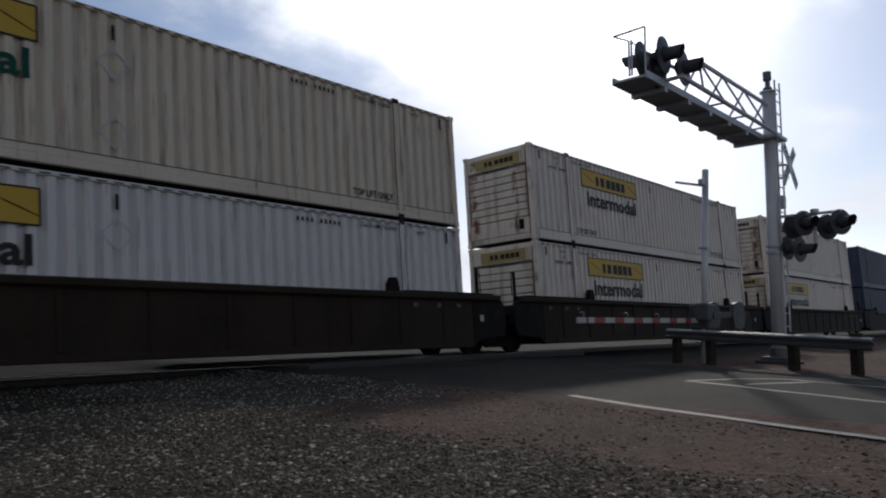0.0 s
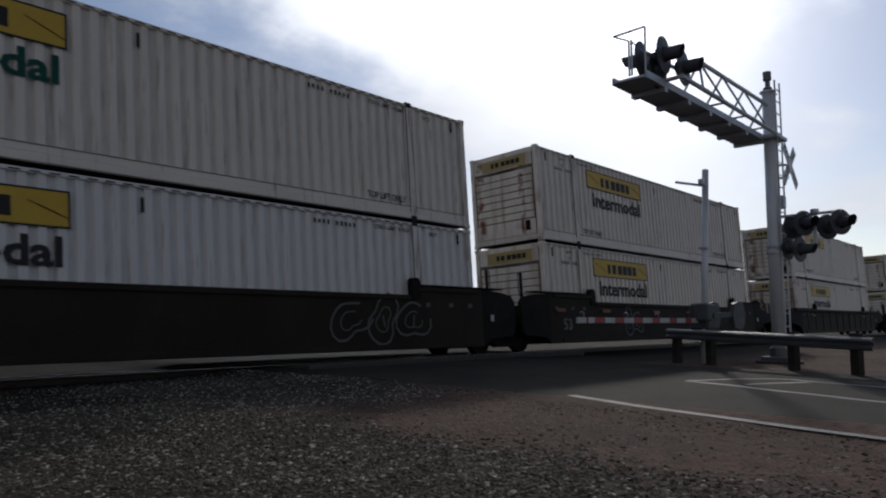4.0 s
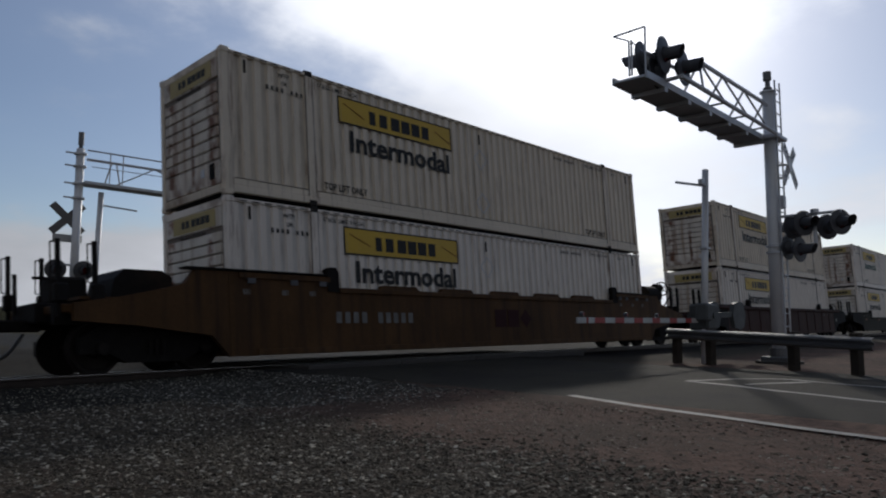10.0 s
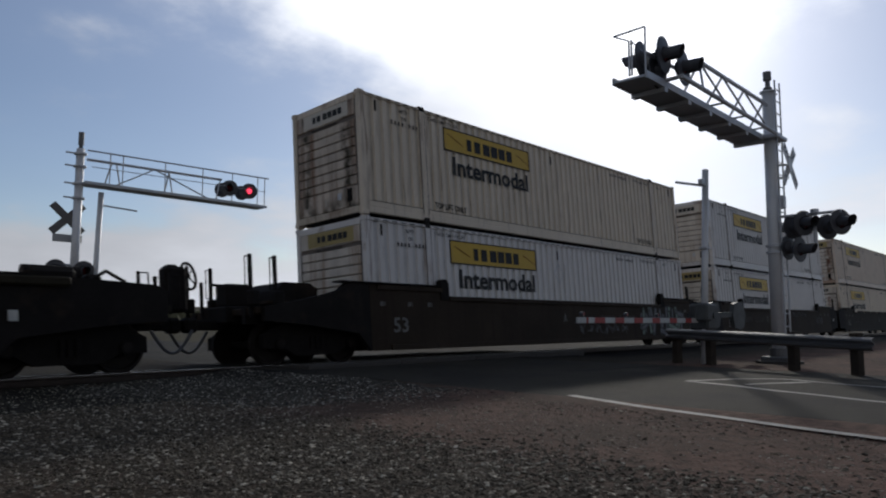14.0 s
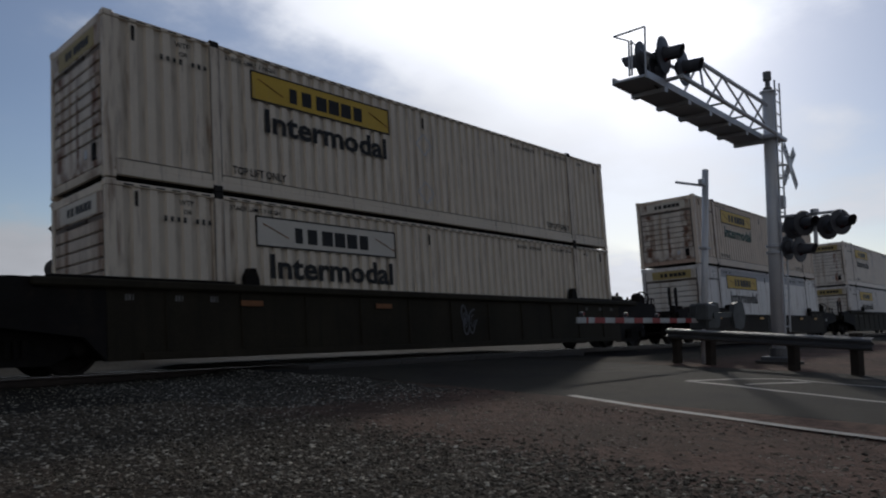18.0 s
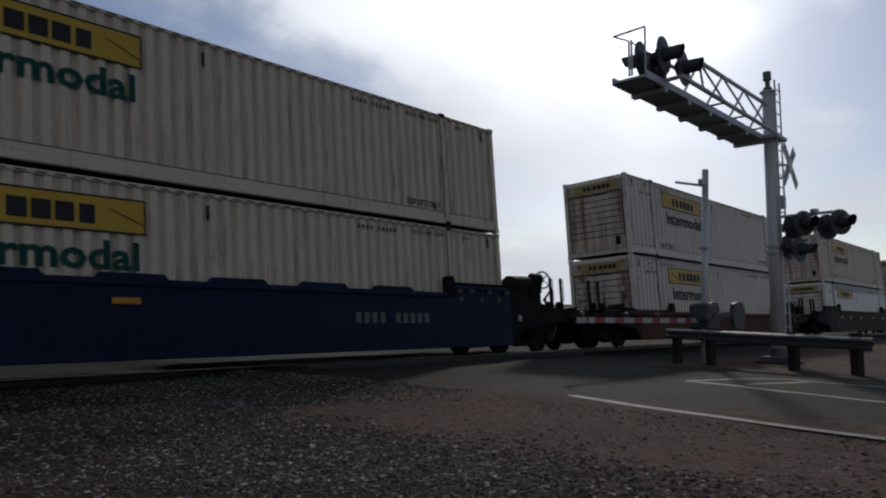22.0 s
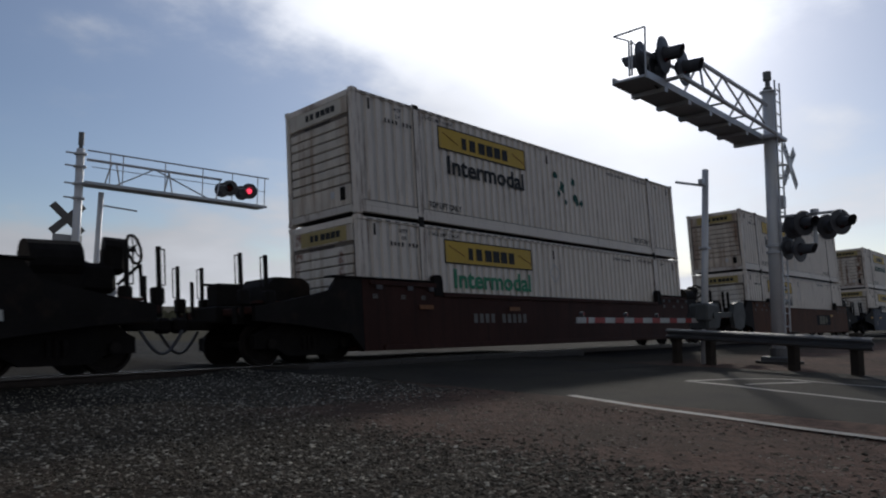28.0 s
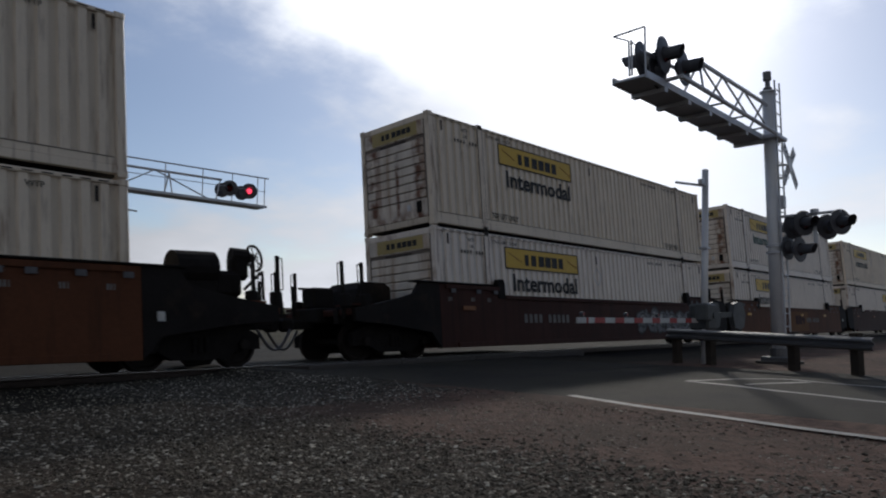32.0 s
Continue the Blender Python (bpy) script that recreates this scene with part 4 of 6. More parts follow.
def build_truck(car, x):
    """A two-axle truck with its centre at x: side frames, bolster, springs, and two wheelsets that turn."""
    def frame_mesh():
        s = Shape()
        for y in (0.3, 2.29):
            out = [(-1.24, 0.36), (-1.24, 0.62), (-0.75, 0.86), (0.75, 0.86), (1.24, 0.62), (1.24, 0.36), (0.78, 0.36), (0.5, 0.2), (-0.5, 0.2), (-0.78, 0.36)]
            s.prism([(a, b) for a, b in out], y - 0.09, y + 0.09)
            for a in (-0.12, 0.0, 0.12):
                s.tube((a, y - 0.11, 0.33), (a, y - 0.11, 0.6), 0.05, 8)
            for a in (-0.89, 0.89):
                s.tube((a, y - 0.16, 0.45), (a, y + 0.12, 0.45), 0.12, 10)
        s.box((0, 1.295, 0.72), (0.42, 2.1, 0.28), None, 0.03)
        return s.mesh("truck_frame", steel_dark)

    def wheel_mesh():
        s = Shape()
        for y, d in ((0.55, -1), (2.04, 1)):
            s.lathe((0, y, 0), (0, d, 0), [(0.08, 0.07), (0.13, 0.06), (0.16, 0.0), (0.34, 0.01), (0.37, 0.065), (0.42, 0.065), (0.425, -0.04), (0.455, -0.06), (0.45, -0.085), (0.36, -0.07), (0.14, -0.09), (0.08, -0.09)], 28)
        s.tube((0, 0.32, 0), (0, 2.27, 0), 0.08, 10)
        # bolts in the bearing caps, so that the turning shows
        for i in range(3):
            a = 2 * math.pi * i / 3
            s.box((0.07 * math.cos(a), 0.14, 0.07 * math.sin(a)), (0.04, 0.03, 0.04))
        s.tube((0, 0.13, 0), (0, 0.35, 0), 0.085, 10)
        return s.mesh("wheelset", wheel_steel)

    tr = part("truck", stored("truck", frame_mesh), None, car, "dark steel truck with two axles")
    tr.location = (x, 0, 0)
    for dx in (-0.89, 0.89):
        w = part("wheelset", stored("wheelset", wheel_mesh), None, tr, "steel wheelset")
        w.location = (dx, 0, RAIL_Z + 0.425)
        wheels.append((car, x + dx, w))


def graffiti(name, parent, x, z, w, h, n, mat, seed, fill=None):
    """Sprayed strokes along the side that make no readable word: round outlines, or with a fill, angular pieces with dark edges."""
    rng = random.Random(seed)
    s, sf, sd = Shape(), Shape(), Shape()
    cw = w / n
    for i in range(n):
        cx = x + (i + 0.5) * cw
        if fill:
            if n <= 5:
                # angular strokes with dark edges
                for k in range(6):
                    a = Vector((cx + rng.uniform(-0.6, 0.5) * cw, 0, z - rng.uniform(0.25, 0.5) * h))
                    b_ = Vector((a.x + rng.uniform(-0.35, 0.45) * cw, 0, z + rng.uniform(0.2, 0.5) * h))
                    if k > 3:
                        a = Vector((cx - 0.5 * cw, 0, z + rng.uniform(-0.4, 0.4) * h))
                        b_ = a + Vector((rng.uniform(0.6, 1.0) * cw, 0, rng.uniform(-0.2, 0.2) * h))
                    wd = rng.uniform(0.09, 0.17)
                    dy = 0.0016 * (k + 6 * (i % 2))
                    over = (b_ - a).normalized() * 0.04
                    sd.bar(a + Vector((0, 0.001 - dy, 0)) - over, b_ + Vector((0, 0.001 - dy, 0)) + over, 0.001, wd + 0.08)
                    (sf if rng.random() < 0.6 else s).bar(a + Vector((0, -dy, 0)), b_ + Vector((0, -dy, 0)), 0.001, wd)
                continue
            # a swollen letter: dark edge, pale body, a lighter inner piece and dark strokes
            ph, q = rng.uniform(0, 6), rng.uniform(0.12, 0.28)
            tilt = rng.uniform(-0.3, 0.3)

            def loop(scale, dz=0.0):
                out = []
                for k in range(26):
                    t = 2 * math.pi * k / 26
                    r_ = scale * (1 + q * math.sin(2 * t + ph) + 0.16 * math.sin(3 * t + 2 * ph) + 0.08 * math.sin(5 * t + ph))
                    zz = 0.47 * h * r_ * math.sin(t) + dz
                    out.append((cx + 0.62 * cw * r_ * math.cos(t) + tilt * zz, z + zz))
                return out
            dy = 0.004 * (i % 2)
            sd.prism(loop(1.0), -0.001 - dy, -dy)
            sf.prism(loop(0.86), -0.002 - dy, -0.0012 - dy)
            s.prism(loop(0.5, 0.06 * h), -0.003 - dy, -0.0022 - dy)
            for k in range(3):
                # pointed arms that break out of the letter
                a0 = rng.uniform(0, 6.28)
                d_ = Vector((math.cos(a0), 0, 0.9 * math.sin(a0)))
                c_ = Vector((cx, -0.0024 - dy, z)) + Vector((0.3 * cw * d_.x, 0, 0.22 * h * d_.z))
                e_ = Vector((cx, -0.0024 - dy, z)) + Vector((0.95 * cw * d_.x, 0, 0.5 * h * d_.z))
                sd.bar(c_ + Vector((0, 0.0005, 0)), e_ + (e_ - c_) * 0.06 + Vector((0, 0.0005, 0)), 0.0004, 0.2)
                sf.bar(c_, e_, 0.0004, 0.13)
            slit = rng.uniform(0.5, 1.4)
            hole = [(cx + dx_ * cw + 0.08 * slit * dz_ * cw, z + dz_ * h) for dx_, dz_ in ((-0.1, -0.22), (0.02, -0.26), (0.1, 0.12), (0.0, 0.2), (-0.06, 0.05))]
            sd.prism(hole, -0.0042 - dy, -0.0032 - dy)
            for k in range(3):
                a0 = rng.uniform(0, 6)
                arc = [Vector((cx + 0.3 * cw * math.cos(a0 + 0.35 * n_), -0.0035 - dy, z + 0.26 * h * math.sin(a0 + 0.35 * n_))) for n_ in range(7)]
                for p0, p1 in zip(arc, arc[1:]):
                    sd.bar(p0, p1 + (p1 - p0) * 0.2, 0.001, 0.05)
            continue
        if mat is ink_white:
            # tall angular letters of a few straight strokes
            lean, wd = rng.uniform(0.02, 0.14), 0.055
            lo_l, hi_l = Vector((cx - 0.36 * cw, 0, z - 0.5 * h)), Vector((cx - 0.36 * cw + lean, 0, z + rng.uniform(0.3, 0.5) * h))
            lo_r, hi_r = Vector((cx + 0.3 * cw, 0, z - rng.uniform(0.3, 0.5) * h)), Vector((cx + 0.3 * cw + lean, 0, z + 0.5 * h))
            form = (("lo_hi", "mid"), ("top", "lo_hi"), ("hi_lo",), ("top", "mid", "foot"), ("mid", "foot"), ("hi_lo", "lo_hi"))[i % 6]
            s.bar(lo_l, hi_l, 0.004, wd)
            if "lo_hi" not in form or len(form) < 2:
                s.bar(lo_r, hi_r, 0.004, wd)
            for f_ in form:
                p0, p1 = {"lo_hi": (lo_l, hi_r), "hi_lo": (hi_l, lo_r), "top": (hi_l, hi_r), "foot": (lo_l, lo_r), "mid": ((lo_l + hi_l) / 2, (lo_r + hi_r) / 2)}[f_]
                s.bar(p0 + Vector((0, 0.0006, 0)), p1 + Vector((0, 0.0006, 0)), 0.004, wd * 0.9)
            continue
        if h < 0.6:
            # quick marker scrawl
            pen = Vector((cx - 0.45 * cw, 0, z + rng.uniform(-0.4, 0.4) * h))
            for k in range(6):
                nxt = Vector((cx + rng.uniform(-0.45, 0.5) * cw, 0, z + (0.5 if k % 2 else -0.5) * h * rng.uniform(0.3, 1.0)))
                s.bar(pen, nxt, 0.003, 0.018)
                pen = nxt
            continue
        pts, m = [], 20
        a, b_, q, ph = cw * 0.5, h * 0.48, rng.uniform(0.15, 0.35), rng.uniform(0, 6)
        for k in range(m + 1):
            t = 2 * math.pi * k / m
            rr = 1 + q * math.sin(2 * t + ph) + 0.12 * math.sin(3 * t + 2 * ph)
            pts.append(Vector((cx + a * rr * math.cos(t), 0, z + b_ * rr * math.sin(t))))
        cut = rng.choice((0, 0, 3))
        for p0, p1 in list(zip(pts, pts[1:]))[cut:]:
            s.bar(p0, p1 + (p1 - p0) * 0.2, 0.004, 0.03 + 0.02 * min(1.0, h))
            c0 = Vector((cx, 0, z))
            s.bar(c0 + (p0 - c0) * 0.5, c0 + (p1 - c0) * 0.5, 0.004, 0.025)
        if rng.random() < 0.8:
            p0 = Vector((cx + rng.uniform(-0.3, 0.3) * a, 0, z + 0.25 * b_))
            s.bar(p0, p0 + Vector((rng.uniform(-0.2, 0.2) * a, 0, -0.6 * b_)), 0.004, 0.04)
    if fill:
        tagged(part("graffiti_fill", sf, fill, parent, "sprayed paint"), kind="stuff").location = (0, -0.184, 0)
        tagged(part("graffiti_edge", sd, ink_dark, parent, "dark sprayed edge"), kind="stuff").location = (0, -0.184, 0)
    tagged(part(name, s, mat, parent, "sprayed graffiti"), kind="stuff").location = (0, -0.184, 0)


def build_car(col, rear_joint, front_joint, opt, rng):
    """One well unit with its trucks, end gear and markings; x = 0 at the container's rear."""
    mat = well_paint[col]
    tone = {"brown": "dark brown", "red": "red-brown", "orange": "weathered orange", "olive": "dark olive-brown", "drab": "drab brown", "ochre": "grimy ochre-brown", "black": "sooty black", "blue": "dark blue"}[col]
    car = thing("well_car", f"{tone} steel double-stack well car carrying two containers", "rail car", None, "cars of the train")
    L1 = CL + 0.1
    flat = opt.get("flat", bool(opt.get("ribs")))
    dark_type = col in ("black", "brown", "olive", "drab")
    mid = opt.get("mid", 1.54 if flat else 1.48 if dark_type else 1.57)
    end = mid if flat else opt.get("end", 1.68 if dark_type else 1.78)
    prof = (mid, end)
    level_ends = flat or mid < 1.3
    if flat:
        middle = [(-0.1, 0.235), (-0.1, mid), (L1, mid), (L1, 0.235)]
    else:
        middle = [(-0.1, 0.235), (-0.1, end), (2.2, end), (2.38, mid), (CL - 2.38, mid), (CL - 2.2, end), (L1, end), (L1, 0.235)]
    for key, y0, y1 in (("near", -0.17, -0.04), ("far", CW + 0.04, CW + 0.17)):
        part("well_side", stored(("side", col, key, prof), lambda: Shape().prism(middle, y0, y1).mesh("well_side", mat)), None, car)
    part("lower_chord", stored(("low", col), lambda: Shape().box((CL / 2, -0.19, 0.3), (CL - 0.9, 0.07, 0.12), None, 0.01).mesh("lower_chord", mat)), None, car)
    if flat:
        part("top_sill", stored(("tsill", col, prof), lambda: Shape().box((CL / 2, -0.21, mid - 0.07), (CL + 2.4, 0.12, 0.15), None, 0.03).mesh("top_sill", mat)), None, car, "overhanging top sill")
    else:
        part("upper_chord", stored(("up", col, prof), lambda: Shape().box((CL / 2, -0.19, mid - 0.06), (CL - 4.9, 0.05, 0.11), None, 0.01).mesh("upper_chord", mat)), None, car)
        for x in (1.15, CL - 1.15):
            part("upper_chord", stored(("upe", col, prof), lambda: Shape().box((0, -0.19, end - 0.06), (2.1, 0.05, 0.11), None, 0.01).mesh("upper_chord", mat)), None, car).location = (x, 0, 0)
    if opt.get("ribs"):
        rib = stored(("rib", col), lambda: Shape().box((0, -0.18, 0.88), (0.09, 0.03, 1.0), None, 0.01).mesh("side_rib", mat))
        for i in range(11):
            part("side_rib", rib, None, car).location = (0.9 + i * 1.43, 0, 0)
    part("well_floor", stored(("floor", col), lambda: Shape().box((CL / 2, CW / 2, 0.33), (CL - 0.4, CW + 0.06, 0.05)).box((0.02, CW / 2, 0.8), (0.08, CW + 0.06, 1.0)).box((CL - 0.02, CW / 2, 0.8), (0.08, CW + 0.06, 1.0)).mesh("well_floor", mat)), None, car)

    def end_frame(joint):
        s = Shape()
        ln = 1.25 if joint else 2.9
        s.box((ln / 2 + 0.1, CW / 2, 1.05), (ln, 1.0, 0.34), None, 0.03)
        s.box((0.55, CW / 2, 1.2), (0.9, CW + 0.1, 0.3), None, 0.03)
        s.box((0.5, CW / 2, 0.98), (0.8, CW - 0.2, 0.36), None, 0.04)
        if not joint:
            s.prism([(0.3, 0.9), (0.3, 1.5), (0.9, 1.46), (2.3, 1.2), (2.9, 1.16), (2.9, 0.84)], 0.25, 0.4)
            s.prism([(0.3, 0.9), (0.3, 1.5), (0.9, 1.46), (2.3, 1.2), (2.9, 1.16), (2.9, 0.84)], CW - 0.4, CW - 0.25)
        return s.mesh("end_frame", end_grime)

    def coupler():
        s = Shape()
        s.box((3.15, CW / 2, 0.86), (0.75, 0.16, 0.2), None, 0.03)
        s.box((3.55, CW / 2 + 0.05, 0.86), (0.28, 0.3, 0.3), None, 0.06)
        return s.mesh("coupler", steel_dark)

    def hose():
        s = Shape()
        pts = [Vector((2.9 + 0.8 * k / 10, CW / 2 - 0.45, 0.75 - 0.42 * math.sin(math.pi * k / 10))) for k in range(11)]
        return s.sweep(pts, 0.03).mesh("air_hose", signal_black)

    def rail_post():
        s = Shape()
        s.box((0, 0, 1.56), (0.07, 0.07, 1.22), None, 0.008)
        s.box((0.0, 0.08, 1.32), (0.2, 0.2, 0.3), None, 0.03)
        s.path([(0.02, 0, 2.12), (0.1, -0.02, 2.12), (0.1, -0.02, 1.5), (0.02, 0, 1.5)], 0.013)
        return s.mesh("end_post", end_grime)

    def short_post():
        s = Shape().box((0, 0, 1.36), (0.05, 0.05, 0.72), None, 0.006)
        s.path([(0.02, 0, 1.7), (0.16, -0.02, 1.7), (0.16, -0.02, 1.1)], 0.014)
        return s.mesh("end_post", end_grime)

    def brake_wheel():
        s = Shape().ring((0, 0, 0), (1, 0, 0.25), 0.235, 0.275, 0.035, 20)
        for i in range(5):
            a = 2 * math.pi * i / 5
            s.tube((0, 0, 0), (0.0, 0.25 * math.cos(a), 0.25 * math.sin(a)), 0.014, 6)
        s.tube((-0.28, 0, -0.05), (0.03, 0, 0.0), 0.035, 8)
        return s.mesh("brake_wheel", steel_dark)

    def brake_gear():
        s = Shape()
        s.box((1.15, 0.55, 1.62), (0.75, 0.36, 0.3), None, 0.08)
        s.tube((0.75, 0.6, 1.66), (1.6, 0.6, 1.66), 0.15, 12)
        s.box((1.85, 0.75, 1.45), (0.28, 0.3, 0.5), None, 0.05)
        s.box((3.32, 0.8, 1.5), (0.42, 0.34, 0.85), None, 0.06).box((3.28, 0.8, 1.9), (0.2, 0.22, 0.12), None, 0.03)
        s.box((2.95, 0.8, 1.22), (0.9, 0.3, 0.14), None, 0.03)
        s.path([(1.6, 0.4, 1.5), (2.0, 0.5, 1.75), (2.4, 0.7, 1.6)], 0.03)
        return s.mesh("brake_gear", steel_dark)

    def high_gear():
        s = Shape()
        s.tube((0.95, 0.5, 1.88), (1.75, 0.5, 1.9), 0.32, 16).box((1.35, 0.55, 1.55), (0.9, 0.5, 0.4), None, 0.06)
        s.box((2.0, 0.6, 1.62), (0.7, 0.4, 0.5), None, 0.08).box((2.35, 0.6, 1.95), (0.36, 0.34, 0.5), None, 0.08)
        s.tube((2.2, 0.6, 2.18), (2.55, 0.55, 2.16), 0.17, 10)
        s.path([(2.3, 0.3, 1.5), (2.65, 0.2, 1.86), (2.66, 0.2, 1.3)], 0.03)
        return s.mesh("brake_gear", steel_dark)

    def valve_box():
        s = Shape()
        s.prism([(0.55, 1.2), (0.55, end - 0.02), (0.75, end + 0.1), (1.45, end + 0.1), (1.62, end - 0.08), (1.75, 1.2)], 0.35, 1.5)
        s.box((2.2, 0.75, 1.5), (0.62, 0.5, 0.5), None, 0.05).box((2.45, 0.7, 1.73), (0.5, 0.08, 0.05))
        return s.mesh("valve_box", end_grime)

    def reservoir():
        return Shape().box((1.75, 1.9, 1.48), (0.7, 0.4, 0.4), None, 0.06).tube((1.2, 1.9, 1.5), (2.3, 1.9, 1.5), 0.14, 12).mesh("air_reservoir", steel_dark)

    skirt_mat = mat if opt.get("painted_ends") else end_grime
    for is_front, joint in ((True, front_joint), (False, rear_joint)):
        m = Matrix.Translation((CL, 0, 0)) if is_front else pose(0, CW, 0, 0, 0, 180)
        skirt = stored(("skirt", joint, skirt_mat.name, prof), lambda: Shape().prism([(x - 0.15, z) for x, z in end_outline(joint, end, level_ends)], -0.172, -0.04).mesh("end_skirt", skirt_mat))
        for dy in (0.0, CW + 0.212):
            part("end_skirt", skirt, None, car, "grimy end of the well").matrix_basis = m @ pose(0, dy, 0)
        part("end_frame", stored(("endp", col, joint), lambda: end_frame(joint)), None, car).matrix_basis = m
        if not joint:
            part("end_sill", stored(("esill", col), lambda: Shape().box((2.7, CW / 2, 1.08), (0.35, CW + 0.1, 0.14), None, 0.02).mesh("end_sill", mat)), None, car).matrix_basis = m
            for y in (0.35, CW - 0.35):
                part("end_platform", stored(("eplat", col), lambda: Shape().box((1.6, 0, 1.25), (2.0, 0.7, 0.05)).mesh("end_platform", mat)), None, car).matrix_basis = m @ pose(0, y, 0)
        if joint:
            for y in (0.25, CW - 0.25):
                part("end_post", stored("post", rail_post), None, car, "upright steel end post").matrix_basis = m @ pose(0.85, y, 0.12)
            continue
        part("coupler", stored("coupler", coupler), None, car, "dark steel coupler").matrix_basis = m
        part("air_hose", stored("hose", hose), None, car, "black rubber air hose").matrix_basis = m
        for x, y, dz in ((2.35, 0.05, 0.0), (2.9, 0.05, 0.0), (2.35, CW - 0.05, 0.0), (2.9, CW - 0.05, 0.0)):
            low_ = is_front and col in ("brown", "black", "olive", "drab")
            part("end_post", stored("post_low", short_post) if low_ else stored("post", rail_post), None, car, "upright steel end post").matrix_basis = m @ pose(x, y, dz)
        part("uncoupling_post", stored("short", lambda: Shape().box((0, 0, 1.4), (0.06, 0.06, 0.7), None, 0.006).mesh("uncoupling_post", end_grime)), None, car, "short upright post").matrix_basis = m @ pose(3.05, CW / 2 - 0.35, 0)
        if not is_front and not level_ends:
            part("valve_box", stored(("valves", end), valve_box), None, car, "dark housing on the end platform").matrix_basis = m
        if is_front or opt.get("rear_brake"):
            high = opt.get("rear_brake") and not is_front or not (dark_type or level_ends)
            part("brake_gear", stored("gear_high", high_gear) if high else stored("gear", brake_gear), None, car, "dark brake cylinder and valves").matrix_basis = m
            part("air_reservoir", stored("reservoir", reservoir), None, car, "dark air reservoir").matrix_basis = m
            bw = part("brake_wheel", stored("bwheel", brake_wheel), None, car, "spoked brake wheel")
            bw.matrix_basis = m @ (pose(2.7, 0.55, 2.16) if high else pose(3.6, 0.75, 1.76))
    if opt.get("blocks"):
        blk = stored(("block", col, prof), lambda: Shape().prism([(-0.62, mid - 0.02), (-0.52, mid + 0.09), (0.52, mid + 0.09), (0.62, mid - 0.02)], -0.18, -0.05).mesh("top_block", mat))
        for i in range(5):
            part("top_block", blk, None, car).location = (4.2 + i * 1.95, 0, 0)
    if opt.get("old_brand"):
        slant = stored("old_brand", lambda: Shape().prism([(-0.3, -0.16), (0.18, -0.16), (0.32, 0.16), (-0.16, 0.16)], -0.002, 0.002).mesh("brand_shape", ink_old_brand))
        for i in range(4):
            part("brand_shape", slant, None, car, "faded brown brand shape").location = (opt["old_brand"] + 0.66 * i, -0.176, 0.95)
        part("brand_line", stored("old_line", lambda: Shape().box((0, 0, 0), (2.9, 0.004, 0.06)).mesh("brand_line", ink_old_brand)), None, car, "faded brown painted line").location = (opt["old_brand"] + 0.95, -0.176, 0.66)
    if opt.get("brand"):
        x = opt["brand"]
        if opt.get("panel"):
            part("brand_panel", stored("brand_panel", lambda: Shape().box((0, 0, 0), (3.0, 0.004, 1.0)).mesh("brand_panel", brand_panel)), None, car, "lighter orange painted panel").location = (x + 0.85, -0.175, 0.88)
        ink = spray_tan if opt.get("pale_brand") else ink_maroon
        if opt.get("pale_brand"):
            part("brand_panel", stored("dark_panel", lambda: Shape().box((0, 0, 0), (2.7, 0.004, 0.56)).mesh("brand_panel", end_grime)), None, car, "dark painted-over panel").location = (x + 1.0, -0.175, 0.95)

        def slab():
            return Shape().box((0, 0, 0), (0.48, 0.004, 0.46)).mesh("brand_shape", ink)

        def lozenge():
            return Shape().prism([(-0.26, 0.0), (0.0, 0.25), (0.26, 0.0), (0.0, -0.25)], -0.002, 0.002).mesh("brand_shape", ink)
        for dx, key, make in ((0.4, ("brand_slab", ink.name), slab), (0.95, ("brand_slab", ink.name), slab), (1.5, ("brand_lozenge", ink.name), lozenge)):
            part("brand_shape", stored(key, make), None, car, "faded painted brand shape").location = (x + dx, -0.181, 0.95)
    gx = 2.55 if flat else 2.28
    guide = stored(("guide", prof), lambda: Shape().prism([(-0.14, mid - 0.1), (-0.14, end + 0.16), (-0.06, end + 0.2 + 0.12 * flat), (0.08, end + 0.2 + 0.12 * flat), (0.15, end + 0.1), (0.15, mid - 0.1)], -0.2, -0.05).mesh("container_guide", steel_dark))
    for x in (gx, CL - gx):
        part("container_guide", guide, None, car, "dark steel container guide").location = (x, 0, 0)
    slat = stored(("walk", prof), lambda: Shape().box((0, -0.08, end + 0.03), (3.1, 0.3, 0.03)).mesh("side_walkway", steel_dark))
    for x in (0.62, CL - 0.62):
        part("side_walkway", slat, None, car, "dark grating walkway").location = (x, 0, 0)
    # trucks: one at each coupler end, one shared at the joint behind
    if not front_joint:
        build_truck(car, CL + 1.3)
    if rear_joint:
        build_truck(car, -1.65)
    else:
        build_truck(car, -1.3)
    # markings
    if opt.get("amber"):
        bright = col in ("drab", "blue", "orange", "ochre") or (mid < 1.3 and not opt.get("dull"))
        me = stored(("amber", bright), lambda: Shape().box((0, -0.225, 0), (0.46, 0.012, 0.1)).mesh("reflector", reflector_amber if bright else reflector_dull))
        for x in opt["amber"]:
            part("reflector", me, None, car, "amber reflector strip" if bright else "grimy amber reflector strip").location = (x, 0, opt.get("amber_z", 1.2))
    me = stored("white_plate", lambda: Shape().box((0, -0.225, 0), (0.13, 0.012, 0.16)).mesh("data_plate", ink_white))
    part("data_plate", me, None, car).location = (CL + 0.4, 0, 0.95)
